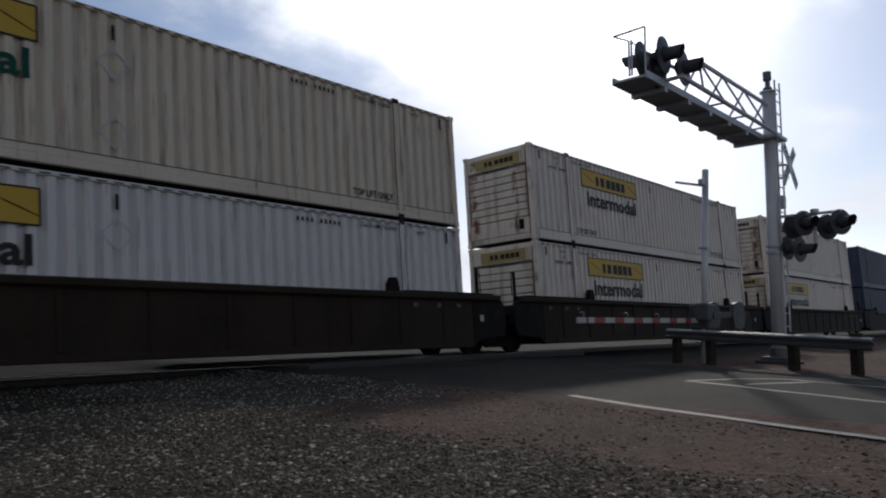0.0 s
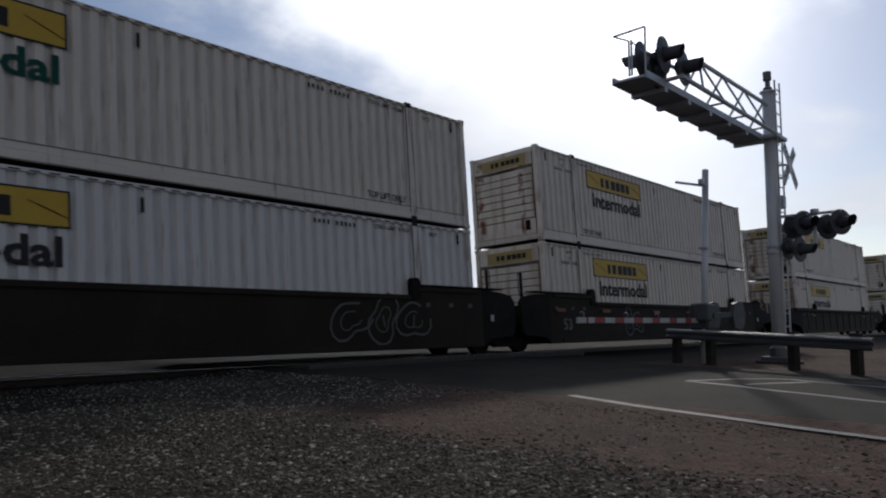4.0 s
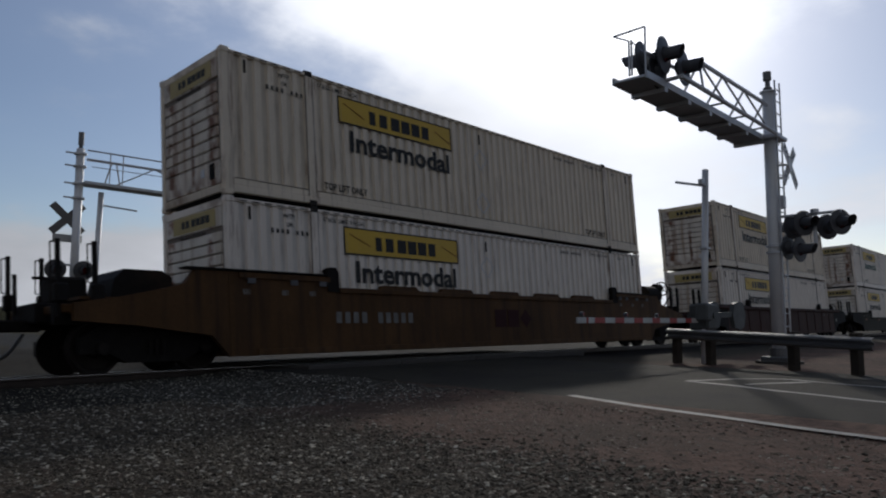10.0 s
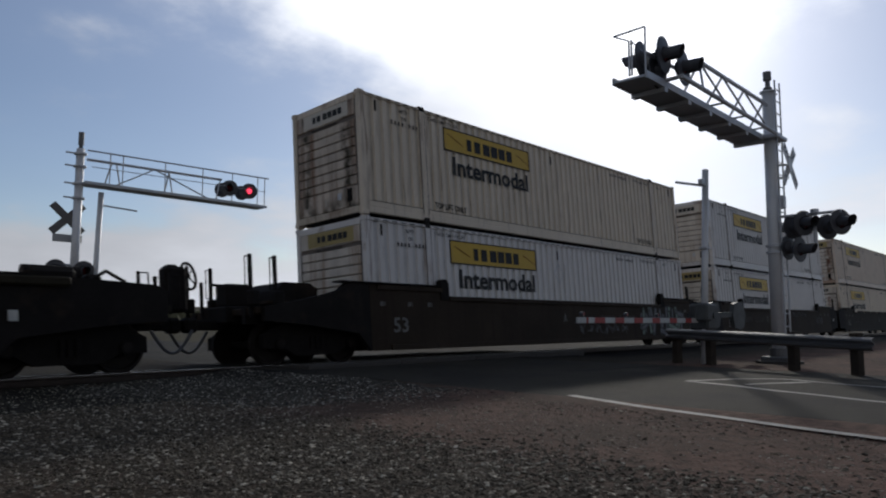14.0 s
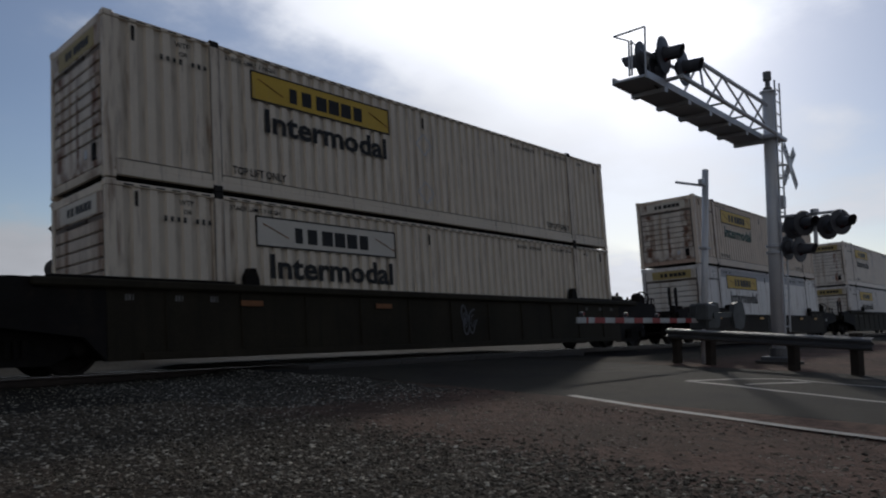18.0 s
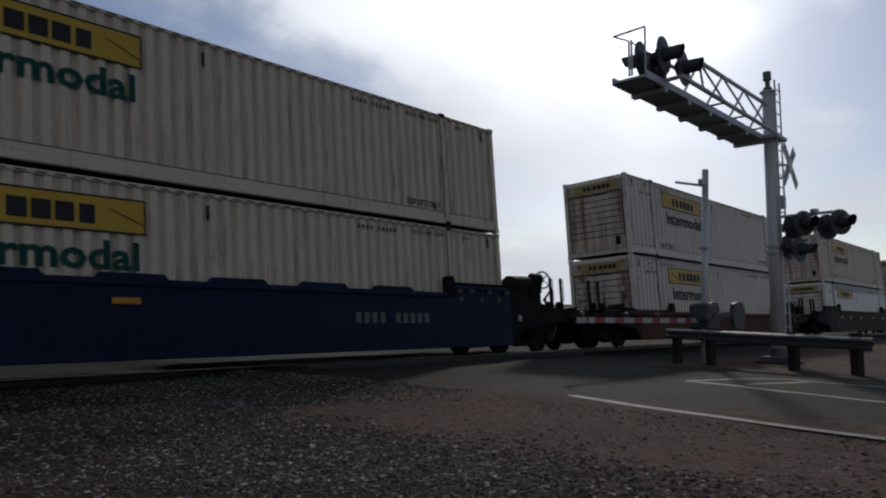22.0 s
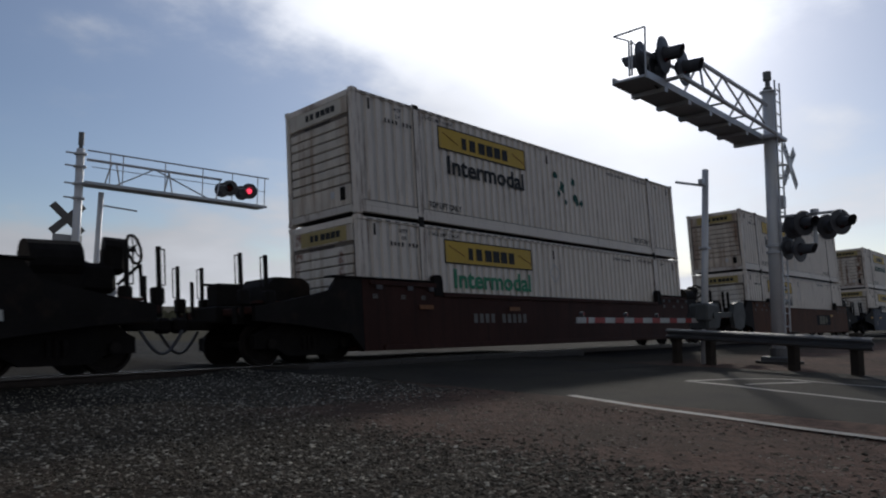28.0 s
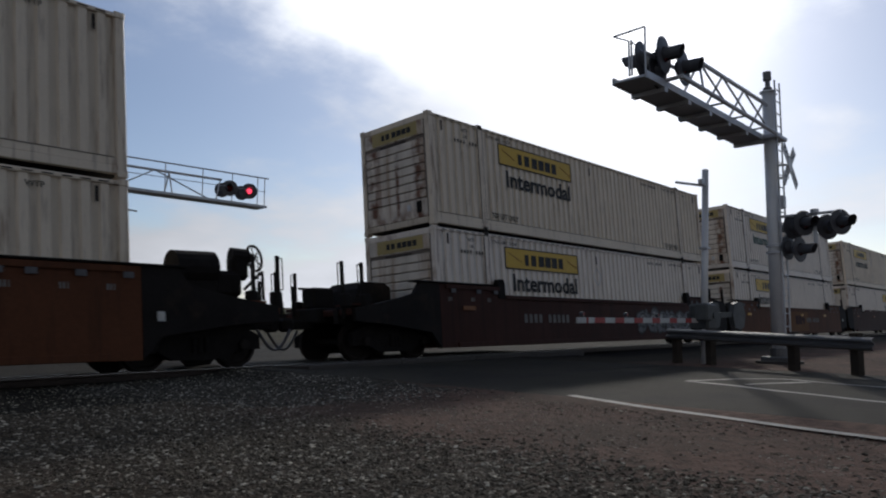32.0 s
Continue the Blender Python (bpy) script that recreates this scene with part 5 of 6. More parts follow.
    small = stored("small_mark", lambda: Shape().box((-0.04, 0, 0), (0.035, 0.004, 0.1)).box((0.015, 0, 0), (0.035, 0.004, 0.1)).box((0.07, 0, 0), (0.02, 0.004, 0.1)).mesh("stencil_mark", ink_pale))
    high_ends = not (dark_type or flat)
    for x in (0.25, 1.1, 1.75, CL - 1.9, CL - 1.1, CL - 0.4):
        part("stencil_mark", small, None, car).location = (x, -0.174, 1.42 if high_ends else 1.26)
    if high_ends:
        slot = stored("slot_plate", lambda: Shape().box((0, -0.22, 0), (0.17, 0.012, 0.1), None, 0.003).mesh("slot_plate", ink_dim_plate))
        for x in (0.35, 1.3, 2.0, CL - 2.0, CL - 1.55, CL - 0.85, CL - 0.12):
            part("slot_plate", slot, None, car, "pale grey plate").location = (x, 0, end - 0.16)
    if opt.get("letter"):
        lx, ch = opt["letter"]
        part("lettering", stored(("unit_letter", ch), lambda: lettering(ch, 0.25, ink_pale, 0.16, 0.02)), None, car, "white painted unit letter").location = (lx, -0.185, 0.85)
    if opt.get("num"):
        part("lettering", stored("fifty_three", lambda: lettering("53", 0.34, ink_pale, 0.46, 0.02)), None, car, "pale painted numerals").location = (0.55, -0.185, 0.62)
    if opt.get("marks"):
        ink = ink_dull if dark_type else ink_pale

        def bars():
            s = Shape()
            for i in range(10):
                if i != 4:
                    s.box((0.23 * i, 0, 0), (0.14, 0.005, 0.23))
            return s.mesh("reporting_mark", ink)
        tagged(part("reporting_mark", stored(("report", ink.name), bars), None, car, "faded painted bars"), kind="stuff").location = (opt["marks"], -0.185, 0.95)
    for k, (x, z, w, h, n, ink, fill) in enumerate(opt.get("tags", ())):
        graffiti("graffiti", car, x, z, w, h, n, ink, rng.randint(0, 9999), fill)
    return car


def stack_pose(x, z=0.0):
    return Matrix.Translation((x, 0, 0)) @ TRACK @ Matrix.Translation((0, 0, z))


# travel: metres after t seconds
def travel(t):
    q = t / 32.0
    jerk = 0.5 * smooth01((t - 13.6) / 0.1334)      # the cars run on by half a metre here
    return 535.263 * q - 10.918 * q ** 2 - 15.534 * q ** 3 + 13.491 * q ** 4 + jerk


LOW, HIGH = 0.354, 3.272
G1 = spray_dim
sage = material("spray_sage", (0.15, 0.2, 0.165), 0.6, 0, 0.2)
spray_grey = material("spray_grey", (0.11, 0.11, 0.12), 0.6, 0, 0.2)
W, C_, B_, T_ = ("white", "rib"), ("cream", "rib"), ("cool", "rib"), ("tan", "rib")
# rear x at t = 0, well colour, joints behind and before, upper box, lower box, options
UNITS = [
    (55.6, "black", True, True, ("navy", "rib", "n", "n"), ("navy", "rib", "n", "n"), {}),
    (36.15, "black", True, True, W + ("y", "g"), W + ("y", "g"), {"ribs": True}),
    (16.67, "brown", True, True, W + ("y", "k"), W + ("y", "k"), {"ribs": True}),
    (-2.81, "brown", False, True, C_ + ("y", "g"), B_ + ("y", "k"), {"ribs": True}),
    (-26.22, "olive", False, False, W + ("y", "n"), W + ("y", "k"), {"ribs": True, "amber": (2.0, 13.2)}),
    (-49.72, "black", True, False, W + ("y", "k"), W + ("y", "k"), {"num": True, "amber": (0.4, 3.0, 6.5, 9.2, 12.4), "tags": ((4.2, 0.85, 1.2, 0.8, 2, spray_grey, None),)}),
    (-69.10, "black", True, True, W + ("y", "g"), B_ + ("y", "k"), {"tags": ((11.4, 0.9, 2.8, 0.9, 3, G1, None),)}),
    (-88.61, "brown", False, True, C_ + ("y", "g"), ("rust", "rib", "w", "k"), {"rear_brake": True, "num": True, "amber": (-0.7, 5.3, 9.0), "tags": ((1.1, 0.95, 2.3, 0.8, 4, spray_white, None),)}),
    (-112.07, "olive", False, False, W + ("y", "g"), W + ("y", "k"), {"mid": 1.17, "end": 1.44, "amber": (0.5, 4.3, 7.2, 16.9), "amber_z": 1.0, "dull": True, "tags": ((6.9, 0.75, 4.4, 0.8, 6, ink_white, None),)}),
    (-135.58, "red", False, False, C_ + ("y", "k"), W + ("y", "k"), {"ribs": True}),
    (-159.08, "ochre", False, False, C_ + ("y", "k"), W + ("y", "k"), {"painted_ends": True, "blocks": True, "marks": 2.4, "brand": 7.4}),
    (-182.61, "black", True, False, T_ + ("y", "k"), C_ + ("y", "k"), {"num": True, "marks": 2.5, "letter": (9.1, "B"), "blocks": True, "tags": ((11.5, 0.9, 1.6, 0.5, 4, sage, None),)}),
    (-202.18, "brown", True, True, B_ + ("y", "k"), B_ + ("y", "k"), {"old_brand": 7.1, "num": True, "marks": 2.6, "letter": (5.3, "C"), "tags": ((8.0, 1.25, 3.4, 0.35, 9, spray_grey, None), (13.0, 0.95, 1.5, 0.5, 5, spray_grey, None))}),
    (-221.62, "brown", False, True, C_ + ("y", "k"), B_ + ("y", "k"), {"num": True, "marks": 9.6, "letter": (7.4, "A"), "tags": ((12.2, 0.9, 3.4, 1.0, 5, sage, spray_grey), (8.2, 0.65, 3.0, 0.35, 7, spray_grey, None))}),
    (-245.16, "olive", False, False, W + ("y", "k"), B_ + ("y", "k"), {"ribs": True, "amber": (9.0, 12.4, 14.6)}),
    (-268.60, "black", False, False, T_ + ("y", "g"), ("cool", "plate", "y", "k"), {"mid": 1.19, "end": 1.39, "amber": (1.0, 3.6, 6.0, 9.0, 12.0, 14.5), "amber_z": 1.02, "tags": ((7.0, 0.75, 0.9, 0.75, 3, spray_grey, None),)}),
    (-292.10, "olive", False, False, C_ + ("y", "k"), C_ + ("w", "k"), {"ribs": True, "amber": (2.5, 5.8), "tags": ((8.4, 0.9, 0.55, 0.6, 2, spray_grey, None),)}),
    (-315.42, "drab", False, False, C_ + ("y", "k"), ("cool", "plate", "y", "n"), {"amber": (2.35, 4.42, 7.12, 10.44, 13.44, 15.16, 17.73), "amber_z": 1.13, "mid": 1.54, "end": 1.74, "tags": ((0.85, 0.95, 1.05, 0.9, 4, spray_dim, None),)}),
    (-338.92, "orange", False, False, W + ("y", "k"), W + ("y", "k"), {"flat": True, "mid": 1.22, "marks": 4.0}),
    (-362.49, "blue", True, False, C_ + ("y", "g"), C_ + ("y", "g"), {"marks": 10.9, "num": True, "blocks": True, "amber": (0.4, 3.2, 6.0)}),
    (-381.80, "blue", True, True, C_ + ("y", "n"), B_ + ("y", "g"), {"num": True, "letter": (8.05, "C"), "amber": (0.64, 2.93, 8.2, 10.5, 13.3), "amber_z": 1.28}),
    (-401.10, "blue", False, True, W + ("y", "g"), W + ("y", "k"), {"num": True, "marks": 3.7, "amber": (-0.9, 1.7, 9.2, 13.0, 15.74), "amber_z": 1.14}),
    (-424.69, "orange", False, False, W + ("y", "k"), W + ("y", "k"), {"brand": 10.1, "pale_brand": True, "amber": (12.6,)}),
    (-448.04, "red", False, False, W + ("y", "k"), W + ("y", "p"), {"marks": 3.6, "amber": (1.8, 5.2)}),
    (-471.57, "red", True, False, C_ + ("y", "k"), W + ("f", "k"), {"blocks": True, "doors": True, "marks": 10.4, "amber": (1.0, 5.4)}),
    (-491.12, "orange", True, True, W + ("y", "g"), W + ("y", "k"), {"marks": 9.5, "amber": (0.9, 8.6, 12.8), "brand": 7.4, "panel": True}),
    (-510.41, "red", False, True, C_ + ("y", "k"), W + ("y", "k"), {"marks": 3.3, "amber": (0.9,), "tags": ((9.7, 0.9, 4.5, 0.9, 6, spray_white, spray_grey),)}),
    (-533.98, "orange", False, False, C_ + ("y", "k"), C_ + ("y", "k"), {"amber": (12.0,)}),
    (-557.48, "brown", False, False, C_ + ("y", "k"), W + ("y", "k"), {}),
]
wheels, movers = [], []


# end walls that differ from the usual grime: upper and lower boxes
END_TONE = {-88.61: "end_smear", -221.62: "end_smear", -362.49: "end_smear", -26.22: "end_corroded", -338.92: "end_rust", -401.1: "end_corroded", -471.57: "end_corroded", -510.41: "end_corroded"}
LOW_END_TONE = {-26.22: "end_rust", -292.1: "end_rust", -338.92: "end_corroded"}


def build_train():
    rng = random.Random(5)
    for x, col, rj, fj, up_, lo_, opt in UNITS:
        movers.append((build_car(col, rj, fj, opt, rng), x, 0.0))
        movers.append((build_container(False, lo_, rng, LOW_END_TONE.get(x, ""), doors=opt.get("doors", False)), x, LOW))
        movers.append((build_container(True, up_, rng, END_TONE.get(x, ""), blotched=x == -448.04), x, HIGH))


build_train()


# ---- crossing signals, gate, guard rail ----
def lamp_unit(parent, p, aim, r=0.3, lit=False, name="signal_lamp"):
    """A round flasher: target disc, hood and lens, looking along aim."""
    p, aim = Vector(p), Vector(aim).normalized()
    s = Shape().lathe(p, aim, [(0.0, -0.12), (0.13, -0.12), (0.16, -0.02), (r, -0.012), (r, 0.012), (0.15, 0.02)], 24)
    # deep visor round the lens, cut back below
    up_v = Vector((0, 0, 1))
    side = aim.cross(up_v).normalized()
    top = side.cross(aim)
    m = 18
    ring = [-0.95 + (math.pi + 1.9) * k / m for k in range(m + 1)]
    vs = []
    for a in ring:
        d = side * math.cos(a) + top * math.sin(a)
        reach = 0.32 + 0.05 * math.sin(a)
        vs += [p + d * 0.125 + aim * 0.01, p + d * 0.12 + aim * reach, p + d * 0.11 + aim * reach, p + d * 0.115 + aim * 0.01]
    s.add(vs, [(4 * i + k, 4 * i + (k + 1) % 4, 4 * i + 4 + (k + 1) % 4, 4 * i + 4 + k) for i in range(m) for k in range(4)])
    ob = part(name, s, signal_black, parent, "black round flasher with hood", smooth=False)
    part("lens", Shape().lathe(p + aim * 0.02, aim, [(0.11 if not lit else 0.1, 0.0), (0.09, 0.025), (0.05, 0.04), (0.0, 0.045)], 20), lens_lit if lit else lens_red, ob, "lit red lens" if lit else "dark red lens", smooth=True)
    return ob


def crossbuck(parent, c, facing, letters=True, mat=None, label="white crossbuck board"):
    """Two crossed white boards."""
    c = Vector(c)
    f = Vector(facing).normalized()
    for a in (45, -45):
        m = f.to_track_quat("-Y", "Z").to_matrix() @ Euler((0, radians(a), 0)).to_matrix()
        board = part("crossbuck_board", Shape().box(c + f * (0.012 if a > 0 else -0.012), (1.22, 0.02, 0.23), m, 0.004), mat or sign_white, parent, label)
        words = (("RAIL", -0.55), ("ROAD", 0.15)) if a > 0 else (("CROSS", -0.56), ("ING", 0.2))
        for word, x in words if letters else ():
            o = part("lettering", lettering(word, 0.16, ink_dark, 0.4 if len(word) > 3 else 0.3, 0.006), None, board, "black lettering")
            o.matrix_basis = Matrix.Translation(c + f * ((0.012 if a > 0 else -0.012) + 0.0125)) @ m.to_4x4() @ pose(x, 0, -0.06)


def near_signal():
    base = Vector((16.97, -6.29, -0.05))
    ob = thing("crossing_signal", "tall silver cantilever railroad crossing signal beside a road", "crossing signal", Matrix.Translation(base))

    def at(x, y, z):
        """World to local."""
        return Vector((x, y, z)) - base

    part("mast", Shape().tube((0, 0, 0.1), (0, 0, 6.3), 0.142, 20, 0.136), galv_dull, ob, "silver tubular mast", smooth=True)
    part("base_flange", Shape().box((0, 0, 0.1), (0.62, 0.62, 0.12), None, 0.02).tube((0, 0, 0.1), (0, 0, 0.35), 0.2, 16), guard_galv, ob)
    part("footing", Shape().tube((0, 0, -0.1), (0, 0, 0.06), 0.5, 16), concrete, ob, "low dark concrete footing")
    part("mast_cap", Shape().tube((0, 0, 6.3), (0, 0, 6.33), 0.18, 16), galv_dull, ob)
    part("bell", Shape().tube((0, 0, 6.33), (0, 0, 6.42), 0.1, 10).tube((0, 0, 6.42), (0, 0, 6.62), 0.055, 8).tube((0, 0, 6.6), (0, 0, 6.8), 0.095, 12).box((0.05, 0, 6.5), (0.05, 0.08, 0.2)), guard_galv, ob, "grey bell on the mast top")
    part("mast_collar", Shape().tube(at(16.97, -6.29, 5.1), at(16.97, -6.29, 5.22), 0.2, 16).box(at(17.05, -6.3, 5.16), (0.7, 0.5, 0.1), None, 0.02), galv, ob)
    s = Shape()
    for x in (16.88, 17.22):
        s.tube(at(x, -6.475, 0.5), at(x, -6.475, 6.5), 0.02, 6)
    for i in range(21):
        s.tube(at(16.88, -6.475, 0.5 + 0.29 * i), at(17.22, -6.475, 0.5 + 0.29 * i), 0.013, 6)
    for z in (1.5, 3.3, 5.0, 6.2):
        s.tube(at(16.97, -6.29, z), at(17.05, -6.475, z), 0.02, 6)
    part("ladder", s, galv, ob, "steel ladder")
    # grating tray on the track side of the truss
    s = Shape().box(at(14.05, -5.88, 5.14), (6.1, 0.62, 0.04))
    for y in (-5.565, -6.195):
        s.box(at(14.05, y, 5.16), (6.1, 0.04, 0.13))
    part("walkway", s, galv, ob, "steel grating walkway")
    for i in range(6):
        part("cross_bearer", Shape().box(at(11.75 + i * 1.0, -5.88, 5.055), (0.13, 0.66, 0.08)), galv, ob)
    # triangular tube truss: one upper and two lower chords
    s = Shape().tube(at(13.0, -6.29, 5.92), at(16.85, -6.29, 5.94), 0.045, 10)
    part("top_chord", s, galv, ob, "grey steel tube")
    for y in (-6.5, -6.1):
        part("lower_chord", Shape().tube(at(11.75, y, 5.24), at(16.95, y, 5.2), 0.045, 10), galv, ob, "grey steel tube")
    s = Shape()
    nodes = (13.05, 14.2, 15.4, 16.6)
    for i in range(3):
        x0, x1 = nodes[i], nodes[i + 1]
        s.tube(at(x0, -6.29, 5.92), at(x1 - 0.45, -6.5, 5.22), 0.024, 6)
        s.tube(at(x1 - 0.45, -6.1, 5.22), at(x1, -6.29, 5.92), 0.024, 6)
        s.tube(at(x1 - 0.45, -6.5, 5.22), at(x1 - 0.45, -6.1, 5.22), 0.022, 6)
    s.tube(at(13.05, -6.29, 5.92), at(12.7, -6.5, 5.22), 0.024, 6)
    s.tube(at(13.05, -6.29, 5.92), at(12.7, -6.1, 5.22), 0.024, 6)
    tagged(part("truss_web", s, galv, ob, "slender steel braces"), kind="stuff")
    part("end_tube", Shape().tube(at(11.75, -6.5, 5.24), at(11.75, -5.6, 5.2), 0.04, 8), galv, ob)
    s = Shape()
    for x in (13.2, 14.4, 15.5, 16.4):
        s.tube(at(x, -5.57, 5.2), at(x, -5.57, 5.62), 0.016, 6)
    s.tube(at(11.6, -5.57, 5.7), at(16.4, -5.57, 5.6), 0.016, 6)
    part("hand_rail", s, galv, ob, "thin handrail")
    s = Shape()
    for y, z1 in ((-5.87, 5.84), (-5.92, 5.84), (-6.18, 6.02)):
        s.tube(at(11.03, y, 5.2), at(11.03, y, z1), 0.018, 6)
    s.tube(at(11.03, -5.57, 6.0), at(11.03, -6.18, 6.02), 0.018, 6)
    s.tube(at(11.03, -5.57, 6.0), at(11.03, -5.87, 5.84), 0.015, 6)
    s.tube(at(11.03, -5.92, 5.82), at(11.9, -5.92, 5.7), 0.014, 6)
    part("end_guard", s, galv, ob, "thin guard rail at the arm's tip")
    # flashers on the arm: two towards the road, two over the track
    for p_, aim in (((11.45, -5.9, 5.6), (-0.12, 1, 0)), ((11.7, -6.08, 5.42), (0.0, 1, 0)), ((11.62, -6.24, 5.66), (0.1, -1, 0)), ((12.3, -6.3, 5.59), (0.1, -1, 0))):
        lamp_unit(ob, at(*p_), aim, 0.34)
    part("lamp_bracket", Shape().tube(at(11.2, -6.1, 5.62), at(12.5, -6.15, 5.62), 0.035, 8), galv, ob)
    part("lamp_post", Shape().tube(at(11.75, -6.1, 5.2), at(11.75, -6.1, 5.7), 0.04, 8), galv, ob)
    crossbuck(ob, at(17.1, -6.66, 4.47), (0, -1, 0))
    part("crossbuck_bracket", Shape().bar(at(16.97, -6.3, 4.5), at(17.08, -6.64, 4.5), 0.03, 0.05).bar(at(16.97, -6.3, 4.2), at(17.08, -6.64, 4.2), 0.03, 0.05), galv, ob)
    # the lower cluster: two flashers each way on a cross arm, one pair turned to the side road
    for p_, aim in (((17.05, -6.92, 3.11), (-0.55, -0.85, 0)), ((17.2, -6.66, 3.06), (0.55, 0.85, 0)), ((17.2, -7.62, 3.09), (-0.55, -0.85, 0)), ((17.35, -7.32, 3.02), (0.55, 0.85, 0)), ((17.05, -6.81, 2.52), (-0.2, -1, 0)), ((17.12, -6.54, 2.59), (0.2, 1, 0))):
        lamp_unit(ob, at(*p_), aim, 0.285)
    part("lamp_bracket", Shape().tube(at(17.05, -6.4, 3.3), at(17.2, -7.65, 3.33), 0.035, 8), galv, ob)
    part("lamp_post", Shape().tube(at(17.15, -7.12, 2.6), at(17.15, -7.12, 3.38), 0.045, 8).tube(at(17.15, -7.12, 3.34), at(17.15, -7.12, 3.42), 0.09, 10), galv, ob)
    part("junction_box", Shape().box(at(17.06, -6.44, 3.64), (0.18, 0.2, 0.3), None, 0.02), galv, ob, "grey junction box")
    for z in (2.45, 2.6):
        part("mast_band", Shape().tube(at(16.97, -6.29, z), at(16.97, -6.29, z + 0.05), 0.185, 14), galv, ob)


near_signal()


def gate():
    base = Vector((15.72, -5.08, -0.05))
    ob = thing("crossing_gate", "lowered crossing gate, red and white arm on a pole", "crossing gate", Matrix.Translation(base))
    part("pole", Shape().tube((0, 0, 0), (0.42, 0, 4.5), 0.075, 14), galv_dull, ob, "slim silver pole, leaning slightly", smooth=True)
    part("top_bracket", Shape().bar((-0.75, 0.2, 4.06), (0.45, 0, 4.12), 0.04, 0.05).box((0.2, 0, 4.17), (0.25, 0.1, 0.14), None, 0.02), galv, ob)
    part("gate_mechanism", Shape().box((0.25, 0.1, 1.05), (0.55, 0.45, 0.6), None, 0.05).box((0.65, 0.1, 1.1), (0.6, 0.12, 0.25), None, 0.03).box((-0.2, -0.1, 1.15), (0.3, 0.3, 0.4), None, 0.04), gate_grey, ob, "grey gate mechanism housing")
    for y in (-0.2, 0.4):
        part("counterweight_arm", Shape().bar((0.1, y, 1.08), (1.5, y, 1.12), 0.03, 0.12), gate_grey, ob)
        part("counterweight", Shape().prism([(1.25, 0.8), (1.15, 1.1), (1.25, 1.36), (1.5, 1.42), (1.8, 1.4), (1.95, 1.1), (1.85, 0.82), (1.6, 0.75)], y - 0.05, y + 0.05), gate_grey, ob, "grey iron counterweight")
    z = 0.965
    cuts = (-5.23, -4.94, -4.87, -4.66, -4.3, -3.93, -3.59, -3.2, -2.84, -2.44, -2.1, -1.66, -1.31, -0.89, -0.58, -0.25)
    for i, (a, b) in enumerate(zip(cuts, cuts[1:])):
        white = i % 2 == 0
        part("gate_stripe", Shape().box(((a + b) / 2, 0.03, z), (b - a - 0.002, 0.035, 0.1), None, 0.004), gate_white if white else gate_red, ob, "white stripe" if white else "red stripe")
    for x in (-5.05, -3.5, -2.2):
        lp = part("gate_lamp", Shape().tube((x, 0.03, z + 0.05), (x, 0.03, z + 0.09), 0.02, 8).tube((x, 0.0, z + 0.11), (x, 0.07, z + 0.11), 0.038, 12), signal_black, ob, "small gate lamp")
        part("lens", Shape().tube((x, -0.008, z + 0.11), (x, -0.001, z + 0.11), 0.03, 12), lens_red, lp)
    part("pole_clamp", Shape().box((0.24, 0, 2.63), (0.26, 0.18, 0.04)), galv, ob)


gate()


def guard_rail():
    a, b = Vector((15.3, -4.55, 0)), Vector((13.75, -8.75, 0))
    d = (b - a).normalized()
    face = Vector((d.y, -d.x, 0)) * -1
    if face.x > 0:
        face = -face
    ob = thing("road_guard_rail", "galvanised W-beam guard rail on dark wooden posts beside the road", "guard rail", Matrix.Identity(4))
    prof = [(0.0, 0.155), (0.02, 0.15), (0.075, 0.11), (0.08, 0.06), (0.015, 0.02), (0.015, -0.02), (0.08, -0.06), (0.075, -0.11), (0.02, -0.15), (0.0, -0.155)]
    prof = prof + [(u - 0.012, v) for u, v in reversed(prof)]
    s = Shape()
    n = len(prof)
    e0, e1 = a - d * 0.15, b + d * 0.1
    vs = [e0 + face * u + Vector((0, 0, 0.62 + 0.74 * v)) for u, v in prof] + [e1 + face * u + Vector((0, 0, 0.52 + 0.74 * v)) for u, v in prof]
    s.add(vs, [(i, (i + 1) % n, n + (i + 1) % n, n + i) for i in range(n)] + [tuple(range(n)), tuple(range(2 * n - 1, n - 1, -1))])
    part("rail_beam", s, guard_galv, ob, "galvanised W-profile beam")
    for t_ in (0.0, 0.215, 0.66, 0.935):
        c = a + (b - a) * t_ - face * 0.12
        part("post", Shape().box((c.x, c.y, 0.3), (0.155, 0.17, 0.82), Euler((0, 0, math.atan2(d.y, d.x))).to_matrix(), 0.01), post_wood, ob, "dark weathered wooden post")


guard_rail()


